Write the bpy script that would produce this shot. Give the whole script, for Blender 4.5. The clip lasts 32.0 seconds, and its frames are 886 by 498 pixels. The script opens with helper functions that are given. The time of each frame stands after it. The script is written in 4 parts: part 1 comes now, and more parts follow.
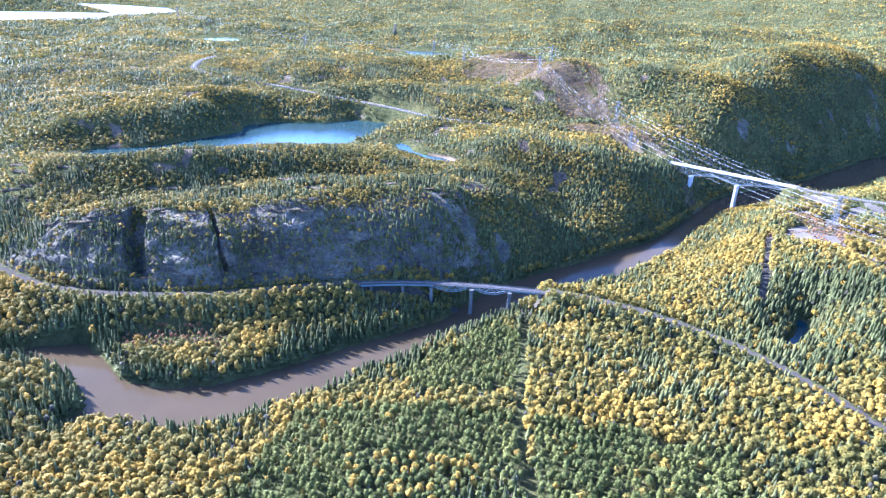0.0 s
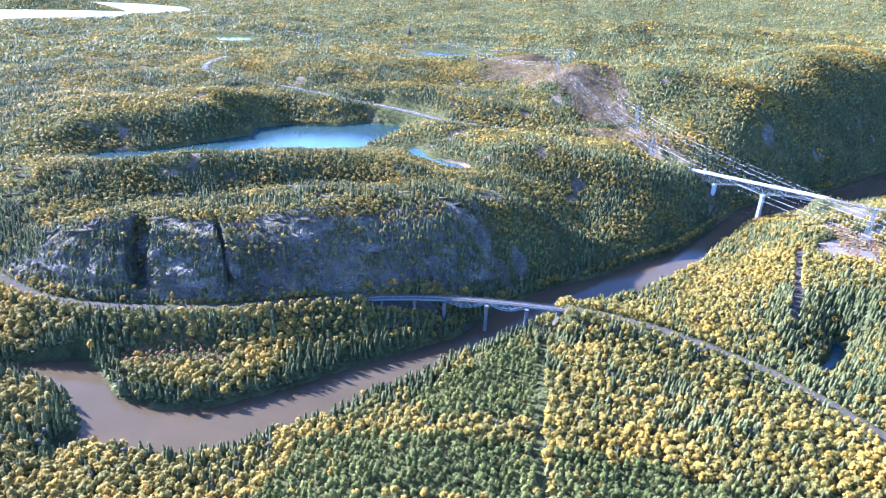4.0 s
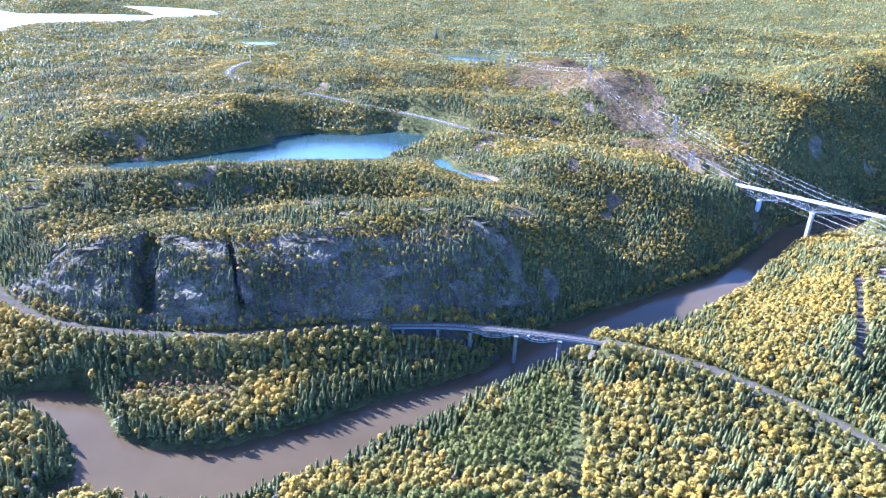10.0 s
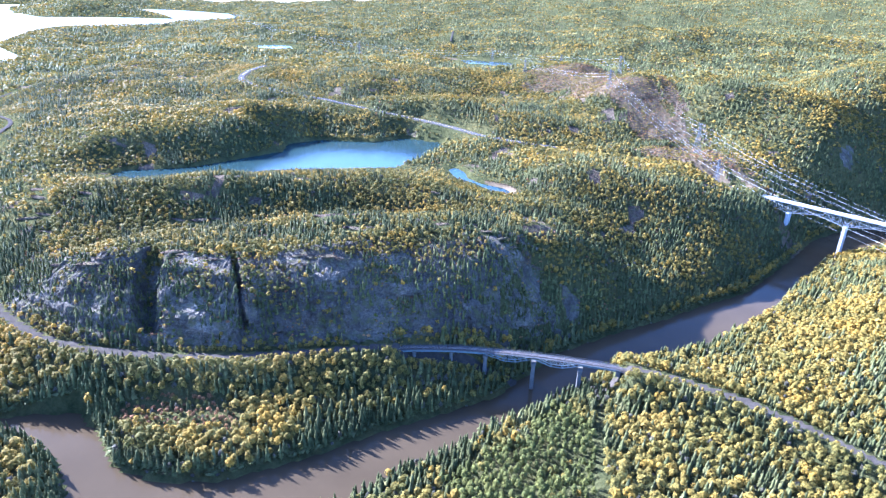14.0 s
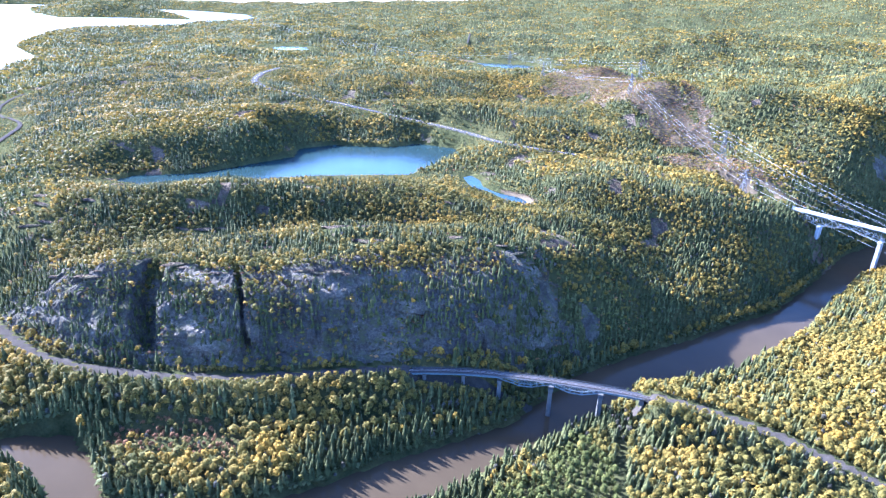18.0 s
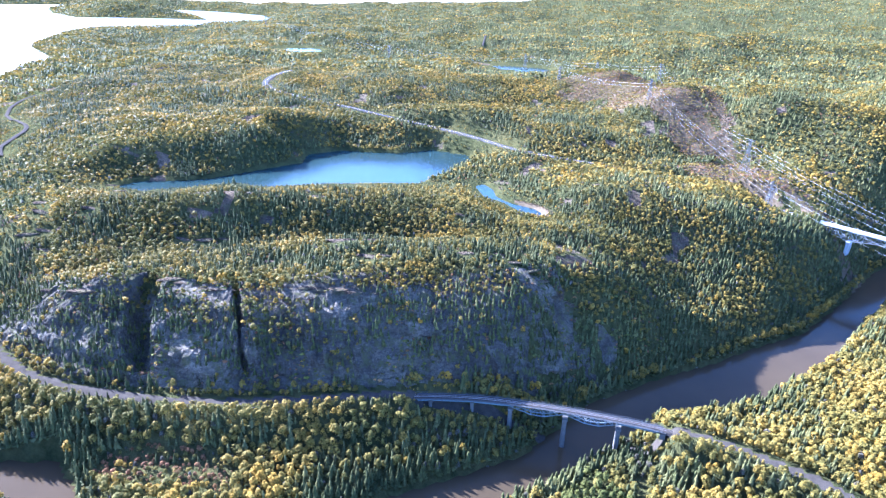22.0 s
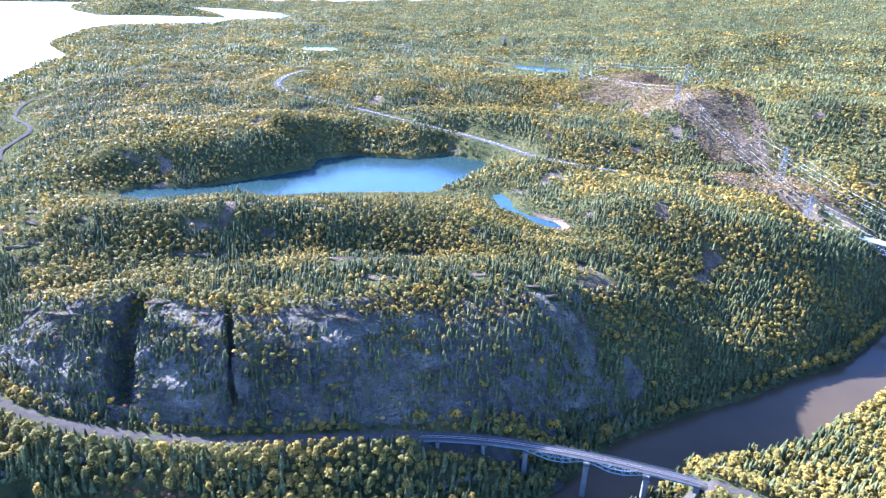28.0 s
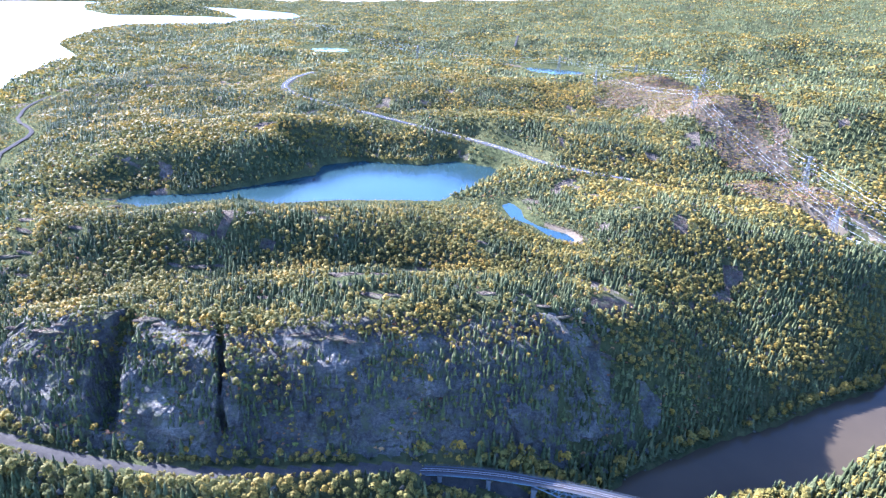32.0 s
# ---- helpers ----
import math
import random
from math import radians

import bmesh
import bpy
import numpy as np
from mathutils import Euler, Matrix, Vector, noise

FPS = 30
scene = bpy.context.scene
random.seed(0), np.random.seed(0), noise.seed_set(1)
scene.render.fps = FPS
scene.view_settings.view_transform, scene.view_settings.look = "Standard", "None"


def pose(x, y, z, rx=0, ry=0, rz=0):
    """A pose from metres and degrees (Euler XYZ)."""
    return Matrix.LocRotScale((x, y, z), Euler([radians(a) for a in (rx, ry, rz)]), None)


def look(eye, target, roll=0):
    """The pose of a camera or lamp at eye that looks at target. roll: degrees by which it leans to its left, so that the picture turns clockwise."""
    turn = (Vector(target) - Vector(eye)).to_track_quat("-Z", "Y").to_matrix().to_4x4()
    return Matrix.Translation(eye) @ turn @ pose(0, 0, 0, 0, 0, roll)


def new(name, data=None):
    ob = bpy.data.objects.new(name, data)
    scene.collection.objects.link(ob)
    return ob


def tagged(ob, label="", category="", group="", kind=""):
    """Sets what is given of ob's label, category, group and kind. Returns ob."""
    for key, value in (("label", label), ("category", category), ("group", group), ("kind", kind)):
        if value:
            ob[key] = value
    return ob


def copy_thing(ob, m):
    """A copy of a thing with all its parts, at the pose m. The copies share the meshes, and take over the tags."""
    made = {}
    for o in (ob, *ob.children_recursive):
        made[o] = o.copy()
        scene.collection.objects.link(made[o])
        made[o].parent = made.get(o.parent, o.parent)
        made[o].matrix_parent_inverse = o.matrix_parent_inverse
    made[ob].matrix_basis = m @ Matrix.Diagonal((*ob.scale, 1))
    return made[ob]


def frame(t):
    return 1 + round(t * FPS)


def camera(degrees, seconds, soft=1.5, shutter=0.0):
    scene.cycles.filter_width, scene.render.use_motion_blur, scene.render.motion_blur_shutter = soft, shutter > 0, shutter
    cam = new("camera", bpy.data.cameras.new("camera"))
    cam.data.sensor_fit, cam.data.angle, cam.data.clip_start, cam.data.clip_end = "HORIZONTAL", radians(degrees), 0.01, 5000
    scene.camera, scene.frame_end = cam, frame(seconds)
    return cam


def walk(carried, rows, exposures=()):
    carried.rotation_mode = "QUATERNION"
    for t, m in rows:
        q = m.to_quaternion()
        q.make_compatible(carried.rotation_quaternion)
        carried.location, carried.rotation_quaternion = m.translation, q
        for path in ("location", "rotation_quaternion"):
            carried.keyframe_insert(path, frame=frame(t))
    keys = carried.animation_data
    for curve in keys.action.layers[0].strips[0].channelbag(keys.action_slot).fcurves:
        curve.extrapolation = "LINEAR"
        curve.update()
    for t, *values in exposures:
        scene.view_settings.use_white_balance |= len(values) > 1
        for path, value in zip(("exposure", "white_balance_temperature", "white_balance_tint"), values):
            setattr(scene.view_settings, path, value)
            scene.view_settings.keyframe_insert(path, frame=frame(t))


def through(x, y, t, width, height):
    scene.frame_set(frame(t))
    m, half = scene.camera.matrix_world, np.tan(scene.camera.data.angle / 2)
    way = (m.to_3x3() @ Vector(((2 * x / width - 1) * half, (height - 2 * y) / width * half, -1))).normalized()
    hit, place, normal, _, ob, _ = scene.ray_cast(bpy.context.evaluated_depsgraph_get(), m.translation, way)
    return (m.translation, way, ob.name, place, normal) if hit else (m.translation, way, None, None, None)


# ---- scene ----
# ---- camera ----
cam = camera(70.62, 32.0, soft=1.35)
PATH_ROWS = [
    (0, look((0.00, 0.00, 256.00), (0.08, 371.24, 107.06), 2.323)),
    (2, look((-1.65, 13.27, 256.41), (-4.97, 384.27, 106.93), 2.438)),
    (3.5, look((-2.42, 23.41, 257.12), (-8.71, 394.39, 107.67), 2.513)),
    (5.5, look((-3.84, 37.44, 258.33), (-14.49, 408.14, 108.45), 2.598)),
    (7.5, look((-5.25, 51.23, 258.40), (-20.85, 421.96, 109.03), 2.583)),
    (9.5, look((-6.49, 64.98, 258.90), (-27.74, 435.62, 109.99), 2.417)),
    (12, look((-7.63, 82.00, 260.22), (-35.19, 452.67, 112.43), 2.306)),
    (14.5, look((-8.80, 98.83, 261.23), (-42.08, 469.11, 113.63), 2.339)),
    (16.5, look((-9.82, 112.46, 261.71), (-47.80, 482.48, 114.60), 2.430)),
    (18.5, look((-10.42, 126.04, 262.23), (-53.01, 495.42, 114.77), 2.480)),
    (20.5, look((-10.81, 139.64, 263.15), (-57.61, 508.57, 115.84), 2.626)),
    (22.5, look((-11.50, 153.18, 264.14), (-62.36, 521.63, 116.99), 2.689)),
    (24, look((-12.15, 163.68, 264.35), (-65.87, 531.51, 116.66), 2.694)),
    (25.5, look((-12.54, 173.85, 264.80), (-69.18, 540.97, 116.44), 2.637)),
    (27.5, look((-13.08, 187.82, 265.41), (-73.32, 554.09, 116.37), 2.658)),
    (29, look((-13.41, 198.12, 266.10), (-76.29, 563.93, 117.00), 2.717)),
    (30.5, look((-14.07, 208.09, 266.60), (-79.38, 573.40, 117.32), 2.801)),
    (32, look((-15.09, 218.05, 266.63), (-82.76, 583.02, 117.57), 2.847)),
]

walk(cam, PATH_ROWS, [(0, 3.85, 4130, 27), (32, 3.85, 4130, 27)])

# ---- world and sun ----
SUN_AZ, SUN_EL = radians(-61), radians(28.5)
world = bpy.data.worlds.new("world")
scene.world = world
world.use_nodes = True
wn = world.node_tree
sky = wn.nodes.new("ShaderNodeTexSky")
sky.sky_type, sky.sun_disc = "NISHITA", False
sky.sun_elevation, sky.sun_rotation = SUN_EL, SUN_AZ
sky.air_density, sky.dust_density, sky.ozone_density, sky.altitude = 1.0, 1.6, 1.6, 300
wn.links.new(sky.outputs[0], wn.nodes["Background"].inputs[0])
wn.nodes["Background"].inputs[1].default_value = 0.08
sun = new("sun", bpy.data.lights.new("sun", "SUN"))
sun.data.energy, sun.data.angle, sun.data.color = 5.0, radians(0.53), (1.0, 0.87, 0.64)
towards = Vector((math.sin(SUN_AZ) * math.cos(SUN_EL), math.cos(SUN_AZ) * math.cos(SUN_EL), math.sin(SUN_EL)))
sun.matrix_world = look(towards * 600, (0, 0, 0))

# ---- materials ----


def material(name):
    m = bpy.data.materials.new(name)
    m.use_nodes = True
    nt = m.node_tree
    return m, nt, nt.nodes["Principled BSDF"]


def node(nt, kind, **values):
    n = nt.nodes.new(kind)
    for key, value in values.items():
        n.inputs[key.replace("_", " ")].default_value = value
    return n


def ramp(nt, fac, stops):
    r = nt.nodes.new("ShaderNodeValToRGB")
    el = r.color_ramp.elements
    while len(el) < len(stops):
        el.new(0.5)
    for e, (p, c) in zip(el, stops):
        e.position, e.color = p, (*c, 1)
    nt.links.new(fac, r.inputs[0])
    return r.outputs[0]


def mixed(nt, fac, a, b, how="MIX"):
    m = nt.nodes.new("ShaderNodeMix")
    m.data_type, m.blend_type = "RGBA", how
    for s, v in ((m.inputs[0], fac), (m.inputs[6], a), (m.inputs[7], b)):
        if isinstance(v, (int, float)):
            s.default_value = v
        elif isinstance(v, tuple):
            s.default_value = (*v, 1)
        else:
            nt.links.new(v, s)
    return m.outputs[2]


def noise_at(nt, scale, detail=4.0, rough=0.6, squash=None):
    tc = nt.nodes.new("ShaderNodeTexCoord")
    n = node(nt, "ShaderNodeTexNoise", Scale=scale, Detail=detail, Roughness=rough)
    if squash:
        mp = nt.nodes.new("ShaderNodeMapping")
        mp.inputs["Scale"].default_value = squash
        nt.links.new(tc.outputs["Object"], mp.inputs[0])
        nt.links.new(mp.outputs[0], n.inputs["Vector"])
    else:
        nt.links.new(tc.outputs["Object"], n.inputs["Vector"])
    return n.outputs["Fac"]


def bumped(nt, bsdf, height, strength, distance):
    b = node(nt, "ShaderNodeBump", Strength=strength, Distance=distance)
    nt.links.new(height, b.inputs["Height"])
    nt.links.new(b.outputs[0], bsdf.inputs["Normal"])


def foliage(name, dark, mid, light, through=0.25, scale=0.03):
    """Leaf material: tree-by-tree tones, stand-by-stand drift, a little leaf-by-leaf variation, light shining through."""
    m, nt, b = material(name)
    geo = nt.nodes.new("ShaderNodeNewGeometry")
    tone = nt.nodes.new("ShaderNodeAttribute")
    tone.attribute_name = "tone"
    tree = ramp(nt, tone.outputs["Fac"], [(0.0, dark), (0.5, mid), (1.0, light)])
    leaf = ramp(nt, geo.outputs["Random Per Island"], [(0.0, (0.62, 0.66, 0.62)), (1.0, (1.38, 1.34, 1.3))])
    stand = ramp(nt, noise_at(nt, scale, 3.0), [(0.3, (0.84, 0.88, 0.9)), (0.7, (1.16, 1.12, 1.0))])
    col = mixed(nt, 1.0, mixed(nt, 1.0, tree, leaf, "MULTIPLY"), stand, "MULTIPLY")
    nt.links.new(col, b.inputs["Base Color"])
    b.inputs["Roughness"].default_value = 0.75
    b.inputs["Specular IOR Level"].default_value = 0.045
    tr = nt.nodes.new("ShaderNodeBsdfTranslucent")
    nt.links.new(col, tr.inputs[0])
    mx = nt.nodes.new("ShaderNodeMixShader")
    mx.inputs[0].default_value = through
    nt.links.new(b.outputs[0], mx.inputs[1])
    nt.links.new(tr.outputs[0], mx.inputs[2])
    nt.links.new(mx.outputs[0], nt.nodes["Material Output"].inputs[0])
    return m


MAT = {}
MAT["spruce"] = foliage("spruce needles", (0.037, 0.039, 0.014), (0.058, 0.059, 0.020), (0.083, 0.080, 0.027), 0.2)
MAT["spruce_pale"] = foliage("pale spruce needles", (0.053, 0.052, 0.020), (0.080, 0.076, 0.028), (0.112, 0.102, 0.036), 0.2)
MAT["pine"] = foliage("pine needles", (0.053, 0.055, 0.013), (0.072, 0.072, 0.017), (0.097, 0.092, 0.022), 0.22)
MAT["birch"] = foliage("yellow-green birch leaves", (0.084, 0.073, 0.017), (0.123, 0.092, 0.018), (0.174, 0.115, 0.020), 0.28)
MAT["aspen"] = foliage("golden aspen leaves", (0.154, 0.100, 0.015), (0.197, 0.123, 0.017), (0.241, 0.152, 0.022), 0.28)
MAT["rust"] = foliage("rust-red shrub leaves", (0.10, 0.048, 0.022), (0.15, 0.075, 0.032), (0.20, 0.12, 0.045), 0.25)
MAT["bare"] = foliage("grey bare twigs", (0.045, 0.039, 0.027), (0.066, 0.057, 0.040), (0.095, 0.082, 0.060), 0.2)
MAT["sedge"] = foliage("tan sedge and grass", (0.042, 0.030, 0.014), (0.062, 0.045, 0.020), (0.088, 0.066, 0.031), 0.25)


def ground_material():
    m, nt, b = material("forest floor")
    c = ramp(nt, noise_at(nt, 0.02, 8.0, 0.65), [(0.25, (0.026, 0.030, 0.014)), (0.5, (0.045, 0.046, 0.021)), (0.75, (0.078, 0.068, 0.03))])
    f = ramp(nt, noise_at(nt, 0.13, 8.0, 0.8), [(0.32, (0.4, 0.45, 0.4)), (0.7, (1.5, 1.35, 1.0))])
    nt.links.new(mixed(nt, 1.0, c, f, "MULTIPLY"), b.inputs["Base Color"])
    b.inputs["Roughness"].default_value = 0.95
    b.inputs["Specular IOR Level"].default_value = 0.0
    bumped(nt, b, noise_at(nt, 0.25, 8.0, 0.75), 0.9, 3.0)
    return m


def rock_material(name, tint=(1, 1, 1), lichen=0.5):
    """Granite with dark seams, paler weathered faces, lichen and scrub in the cracks."""
    m, nt, b = material(name)
    c = ramp(nt, noise_at(nt, 0.06, 10.0, 0.75, (1, 1, 0.55)), [(0.3, (0.040, 0.036, 0.029)), (0.5, (0.105, 0.092, 0.072)), (0.7, (0.185, 0.161, 0.124))])
    fine = ramp(nt, noise_at(nt, 0.55, 10.0, 0.8), [(0.34, (0.42, 0.42, 0.42)), (0.66, (1.4, 1.36, 1.3))])
    c = mixed(nt, 1.0, c, fine, "MULTIPLY")
    c = mixed(nt, 1.0, c, tint, "MULTIPLY")
    stain = ramp(nt, noise_at(nt, 0.028, 5.0, 0.6, (1, 1, 0.4)), [(0.36, (0.6, 0.6, 0.62)), (0.62, (1.12, 1.1, 1.06))])
    c = mixed(nt, 1.0, c, stain, "MULTIPLY")
    seam = noise_at(nt, 0.11, 6.0, 0.6, (0.5, 0.5, 2.4))
    c = mixed(nt, ramp(nt, seam, [(0.47, (0, 0, 0)), (0.5, (0.55,) * 3), (0.53, (0, 0, 0))]), c, (0.03, 0.028, 0.026))
    moss = ramp(nt, noise_at(nt, 0.12, 9.0, 0.75), [(0.5, (0, 0, 0)), (0.60, (lichen,) * 3)])
    c = mixed(nt, moss, c, (0.075, 0.072, 0.030))
    nt.links.new(c, b.inputs["Base Color"])
    b.inputs["Roughness"].default_value = 0.9
    b.inputs["Specular IOR Level"].default_value = 0.0
    bumped(nt, b, noise_at(nt, 0.35, 12.0, 0.82, (1, 1, 0.6)), 1.0, 4.0)
    return m


def plain(name, col, rough=0.7, metal=0.0, var=0.25, scale=0.6, bump=0.0):
    m, nt, b = material(name)
    lo = tuple(max(0.0, v * (1 - var)) for v in col)
    hi = tuple(v * (1 + var) for v in col)
    a = ramp(nt, noise_at(nt, scale, 6.0, 0.7), [(0.3, lo), (0.7, hi)])
    w = ramp(nt, noise_at(nt, scale * 8, 4.0, 0.6), [(0.3, (0.85,) * 3), (0.7, (1.12,) * 3)])
    nt.links.new(mixed(nt, 1.0, a, w, "MULTIPLY"), b.inputs["Base Color"])
    b.inputs["Roughness"].default_value = rough
    b.inputs["Metallic"].default_value = metal
    if rough > 0.8:
        b.inputs["Specular IOR Level"].default_value = 0.0
    if bump:
        bumped(nt, b, noise_at(nt, scale * 6, 6.0, 0.7), bump, 0.3)
    return m


def water_material(name, col, rough, wave, size, murk):
    m, nt, b = material(name)
    c = ramp(nt, noise_at(nt, 0.012, 5.0, 0.6), [(0.3, tuple(v * 0.82 for v in col)), (0.7, tuple(v * 1.12 for v in col))])
    nt.links.new(c, b.inputs["Base Color"])
    b.inputs["Roughness"].default_value = rough
    b.inputs["IOR"].default_value = 1.33
    b.inputs["Specular IOR Level"].default_value = murk
    bumped(nt, b, noise_at(nt, size, 5.0, 0.6), wave, 0.12)
    return m


MAT["ground"] = ground_material()
MAT["scrub"] = plain("dry reddish scrub and grass", (0.074, 0.055, 0.032), 0.95, 0, 0.45, 0.06, 0.6)
MAT["gravel_slope"] = plain("brownish gravel slope", (0.036, 0.030, 0.023), 0.95, 0, 0.3, 0.2, 0.6)
MAT["rock"] = rock_material("grey granite", (1.0, 1.0, 1.0), 0.8)
MAT["pink_rock"] = rock_material("pinkish bare granite", (0.92, 0.80, 0.70), 0.6)
MAT["river"] = water_material("brown river water", (0.035, 0.0245, 0.0125), 0.08, 0.12, 0.9, 0.04)
MAT["lake"] = water_material("blue lake water", (0.012, 0.021, 0.020), 0.15, 0.5, 0.7, 0.09)
MAT["big_lake"] = water_material("bright rippled lake water", (0.03, 0.05, 0.065), 0.58, 1.0, 0.25, 1.0)
MAT["ballast"] = plain("grey ballast gravel", (0.043, 0.036, 0.029), 0.95, 0, 0.2, 0.5, 0.6)
MAT["rail"] = plain("worn rail steel", (0.24, 0.22, 0.20), 0.4, 0.7, 0.15, 1.0)
MAT["sleeper"] = plain("weathered timber sleeper", (0.045, 0.036, 0.028), 0.9, 0, 0.3, 0.8)
MAT["asphalt"] = plain("worn grey asphalt", (0.055, 0.052, 0.048), 0.85, 0, 0.12, 0.15)
MAT["verge"] = plain("sandy gravel verge", (0.075, 0.062, 0.047), 0.95, 0, 0.3, 0.12, 0.5)
MAT["sand"] = plain("pale bare sand", (0.075, 0.061, 0.045), 0.95, 0, 0.25, 0.08, 0.4)
MAT["steel"] = plain("grey painted bridge steel", (0.14, 0.155, 0.16), 0.55, 0.3, 0.2, 0.4)
MAT["white_steel"] = plain("pale painted bridge steel", (0.11, 0.115, 0.115), 0.5, 0.1, 0.1, 0.3)
MAT["concrete"] = plain("weathered concrete", (0.085, 0.079, 0.068), 0.85, 0, 0.2, 0.3, 0.3)
MAT["galvanised"] = plain("galvanised steel", (0.045, 0.046, 0.047), 0.7, 0.1, 0.1, 0.8)
MAT["wire"] = plain("bare aluminium conductor", (0.42, 0.42, 0.42), 0.5, 0.5, 0.05, 0.2)
MAT["deck"] = plain("weathered bridge ties", (0.036, 0.032, 0.028), 0.9, 0, 0.25, 0.6)
MAT["walk"] = plain("grey walkway grating", (0.036, 0.035, 0.033), 0.6, 0.3, 0.15, 0.5)
MAT["girder"] = plain("blue-grey painted girder", (0.10, 0.13, 0.14), 0.55, 0.2, 0.2, 0.4)
MAT["pale_deck"] = plain("pale sunlit concrete", (0.30, 0.288, 0.268), 0.8, 0, 0.08, 0.2, 0.2)
MAT["yellow_paint"] = plain("worn yellow road paint", (0.45, 0.33, 0.06), 0.7, 0, 0.2, 0.4)
MAT["insulator"] = plain("brown porcelain insulator", (0.16, 0.09, 0.06), 0.3, 0, 0.1, 1.0)
MAT["bark"] = plain("grey bark", (0.17, 0.145, 0.12), 0.9, 0, 0.3, 2.0)

# ---- plan ----
NORTH_BANK = [(-1500, 250), (-700, 345), (-450, 385), (-326, 398), (-298, 409), (-270, 415), (-244, 394), (-222, 370), (-192, 362), (-158, 366),
              (-114, 392), (-77, 421), (-36, 449), (0, 474), (22, 505), (42, 535), (60, 552), (115, 595), (155, 622), (188, 650), (244, 690),
              (289, 744), (337, 804), (384, 867), (432, 908), (505, 948), (600, 1012), (703, 1100), (797, 1185), (900, 1250), (1300, 1400)]
SOUTH_BANK = [(1300, 1290), (900, 1150), (770, 1050), (640, 950), (530, 885), (440, 840), (372, 795), (304, 712), (255, 645), (205, 597), (165, 560),
              (123, 540), (94, 525), (62, 494), (45, 476), (21, 452), (-8, 428), (-32, 402), (-55, 383), (-82, 354), (-103, 343), (-126, 322), (-154, 312),
              (-187, 316), (-214, 319), (-228, 306), (-236, 318), (-228, 335), (-245, 356), (-267, 374), (-291, 383), (-317, 385), (-430, 350), (-700, 285), (-1500, 180)]
RIVER = NORTH_BANK + SOUTH_BANK
LAKE = [(-440, 722), (-432, 751), (-383, 773), (-365, 786), (-343, 817), (-296, 884), (-304, 931), (-266, 968), (-193, 976), (-150, 1014), (-92, 996), (-90, 964),
        (-113, 891), (-135, 830), (-185, 815), (-238, 795), (-288, 765), (-326, 770), (-360, 745), (-400, 715)]
POND = [(-78, 848), (-62, 869), (-45, 840), (-40, 815), (-25, 797), (1, 784), (12, 766), (5, 752), (-20, 762), (-40, 790), (-62, 805)]
FAR_POND = [(-740, 1931), (-728, 1985), (-690, 2010), (-644, 2002), (-640, 1955), (-600, 1925), (-643, 1900), (-667, 1864), (-700, 1880)]
BEND_POND = [(-146, 1935), (-116, 1945), (-57, 1945), (2, 1925), (20, 1890), (-4, 1853), (-63, 1815), (-79, 1839), (-116, 1850)]
RAIL = [(-560, 640), (-470, 560), (-420, 518), (-375, 482), (-340, 461), (-314, 451), (-285, 445), (-250, 444), (-216, 446), (-182, 451), (-149, 460), (-117, 470), (-83, 481),
        (-60, 487), (-30, 491), (-8, 491.5), (23, 490.5), (57, 487), (90, 481.5), (124, 471), (155, 455), (185, 432), (217, 401), (240, 366), (257, 332),
        (266, 303), (270, 260), (268, 180), (255, 60), (230, -150)]
RAIL_Z, LAKE_Z, POND_Z, FAR_POND_Z = 27.0, 68.0, 67.0, 118.0
BEND_POND_Z = 106.0
HIGHWAY_WEST = [(290, 890), (265, 912), (225, 937), (160, 965), (90, 965), (20, 955), (-34, 973), (-82, 1014), (-140, 1052), (-220, 1072), (-288, 1085), (-380, 1125), (-440, 1165), (-486, 1222),
                (-507, 1310), (-502, 1390)]
FAR_ROAD = [(-194, 2205), (-199, 2391), (-215, 2700), (-200, 3000)]
LEFT_TRACK = [(-600, 760), (-631, 795), (-651, 839), (-666, 874), (-684, 897), (-739, 941), (-820, 1015), (-854, 1053), (-890, 1103), (-910, 1155), (-907, 1192)]
HIGHWAY_EAST = [(436, 760.8), (470, 738), (520, 717), (600, 692), (800, 650), (1300, 560)]
HIGHWAY_Z = 53.0
CREEK = [(309, 480), (311, 470), (303, 456), (292, 446), (280, 432), (270, 424), (268, 429), (277, 440), (288, 452), (297, 463), (302, 475)]
CREEK_Z = 12.0
TRACKS = [[(352, 600), (387, 588), (408, 560), (440, 515), (500, 440)], [(371, 628), (402, 640), (436, 664), (490, 706)], [(392, 592), (410, 625), (425, 650)], [(470, 735), (452, 715), (430, 700), (402, 690)], [(500, 712), (515, 690), (560, 668)]]
TRAIL = [(345, 625), (329, 596), (292, 519), (270, 476)]


def big_lake_z(y):
    return 75.0 + (y - 1700.0) * 0.0286


def smooth(v, a, b):
    t = np.clip((np.asarray(v, float) - a) / (b - a), 0, 1)
    return t * t * (3 - 2 * t)


def line_distance(x, y, line):
    """Distance to a line, and how far along the nearest place lies."""
    best, along, total = np.full(np.shape(x), 1e9), np.zeros(np.shape(x)), 0.0
    for (ax, ay), (bx, by) in zip(line[:-1], line[1:]):
        dx, dy = bx - ax, by - ay
        length = math.hypot(dx, dy)
        t = np.clip(((x - ax) * dx + (y - ay) * dy) / length ** 2, 0, 1)
        d = np.hypot(x - ax - t * dx, y - ay - t * dy)
        near = d < best
        best, along = np.where(near, d, best), np.where(near, total + t * length, along)
        total += length
    return best, along


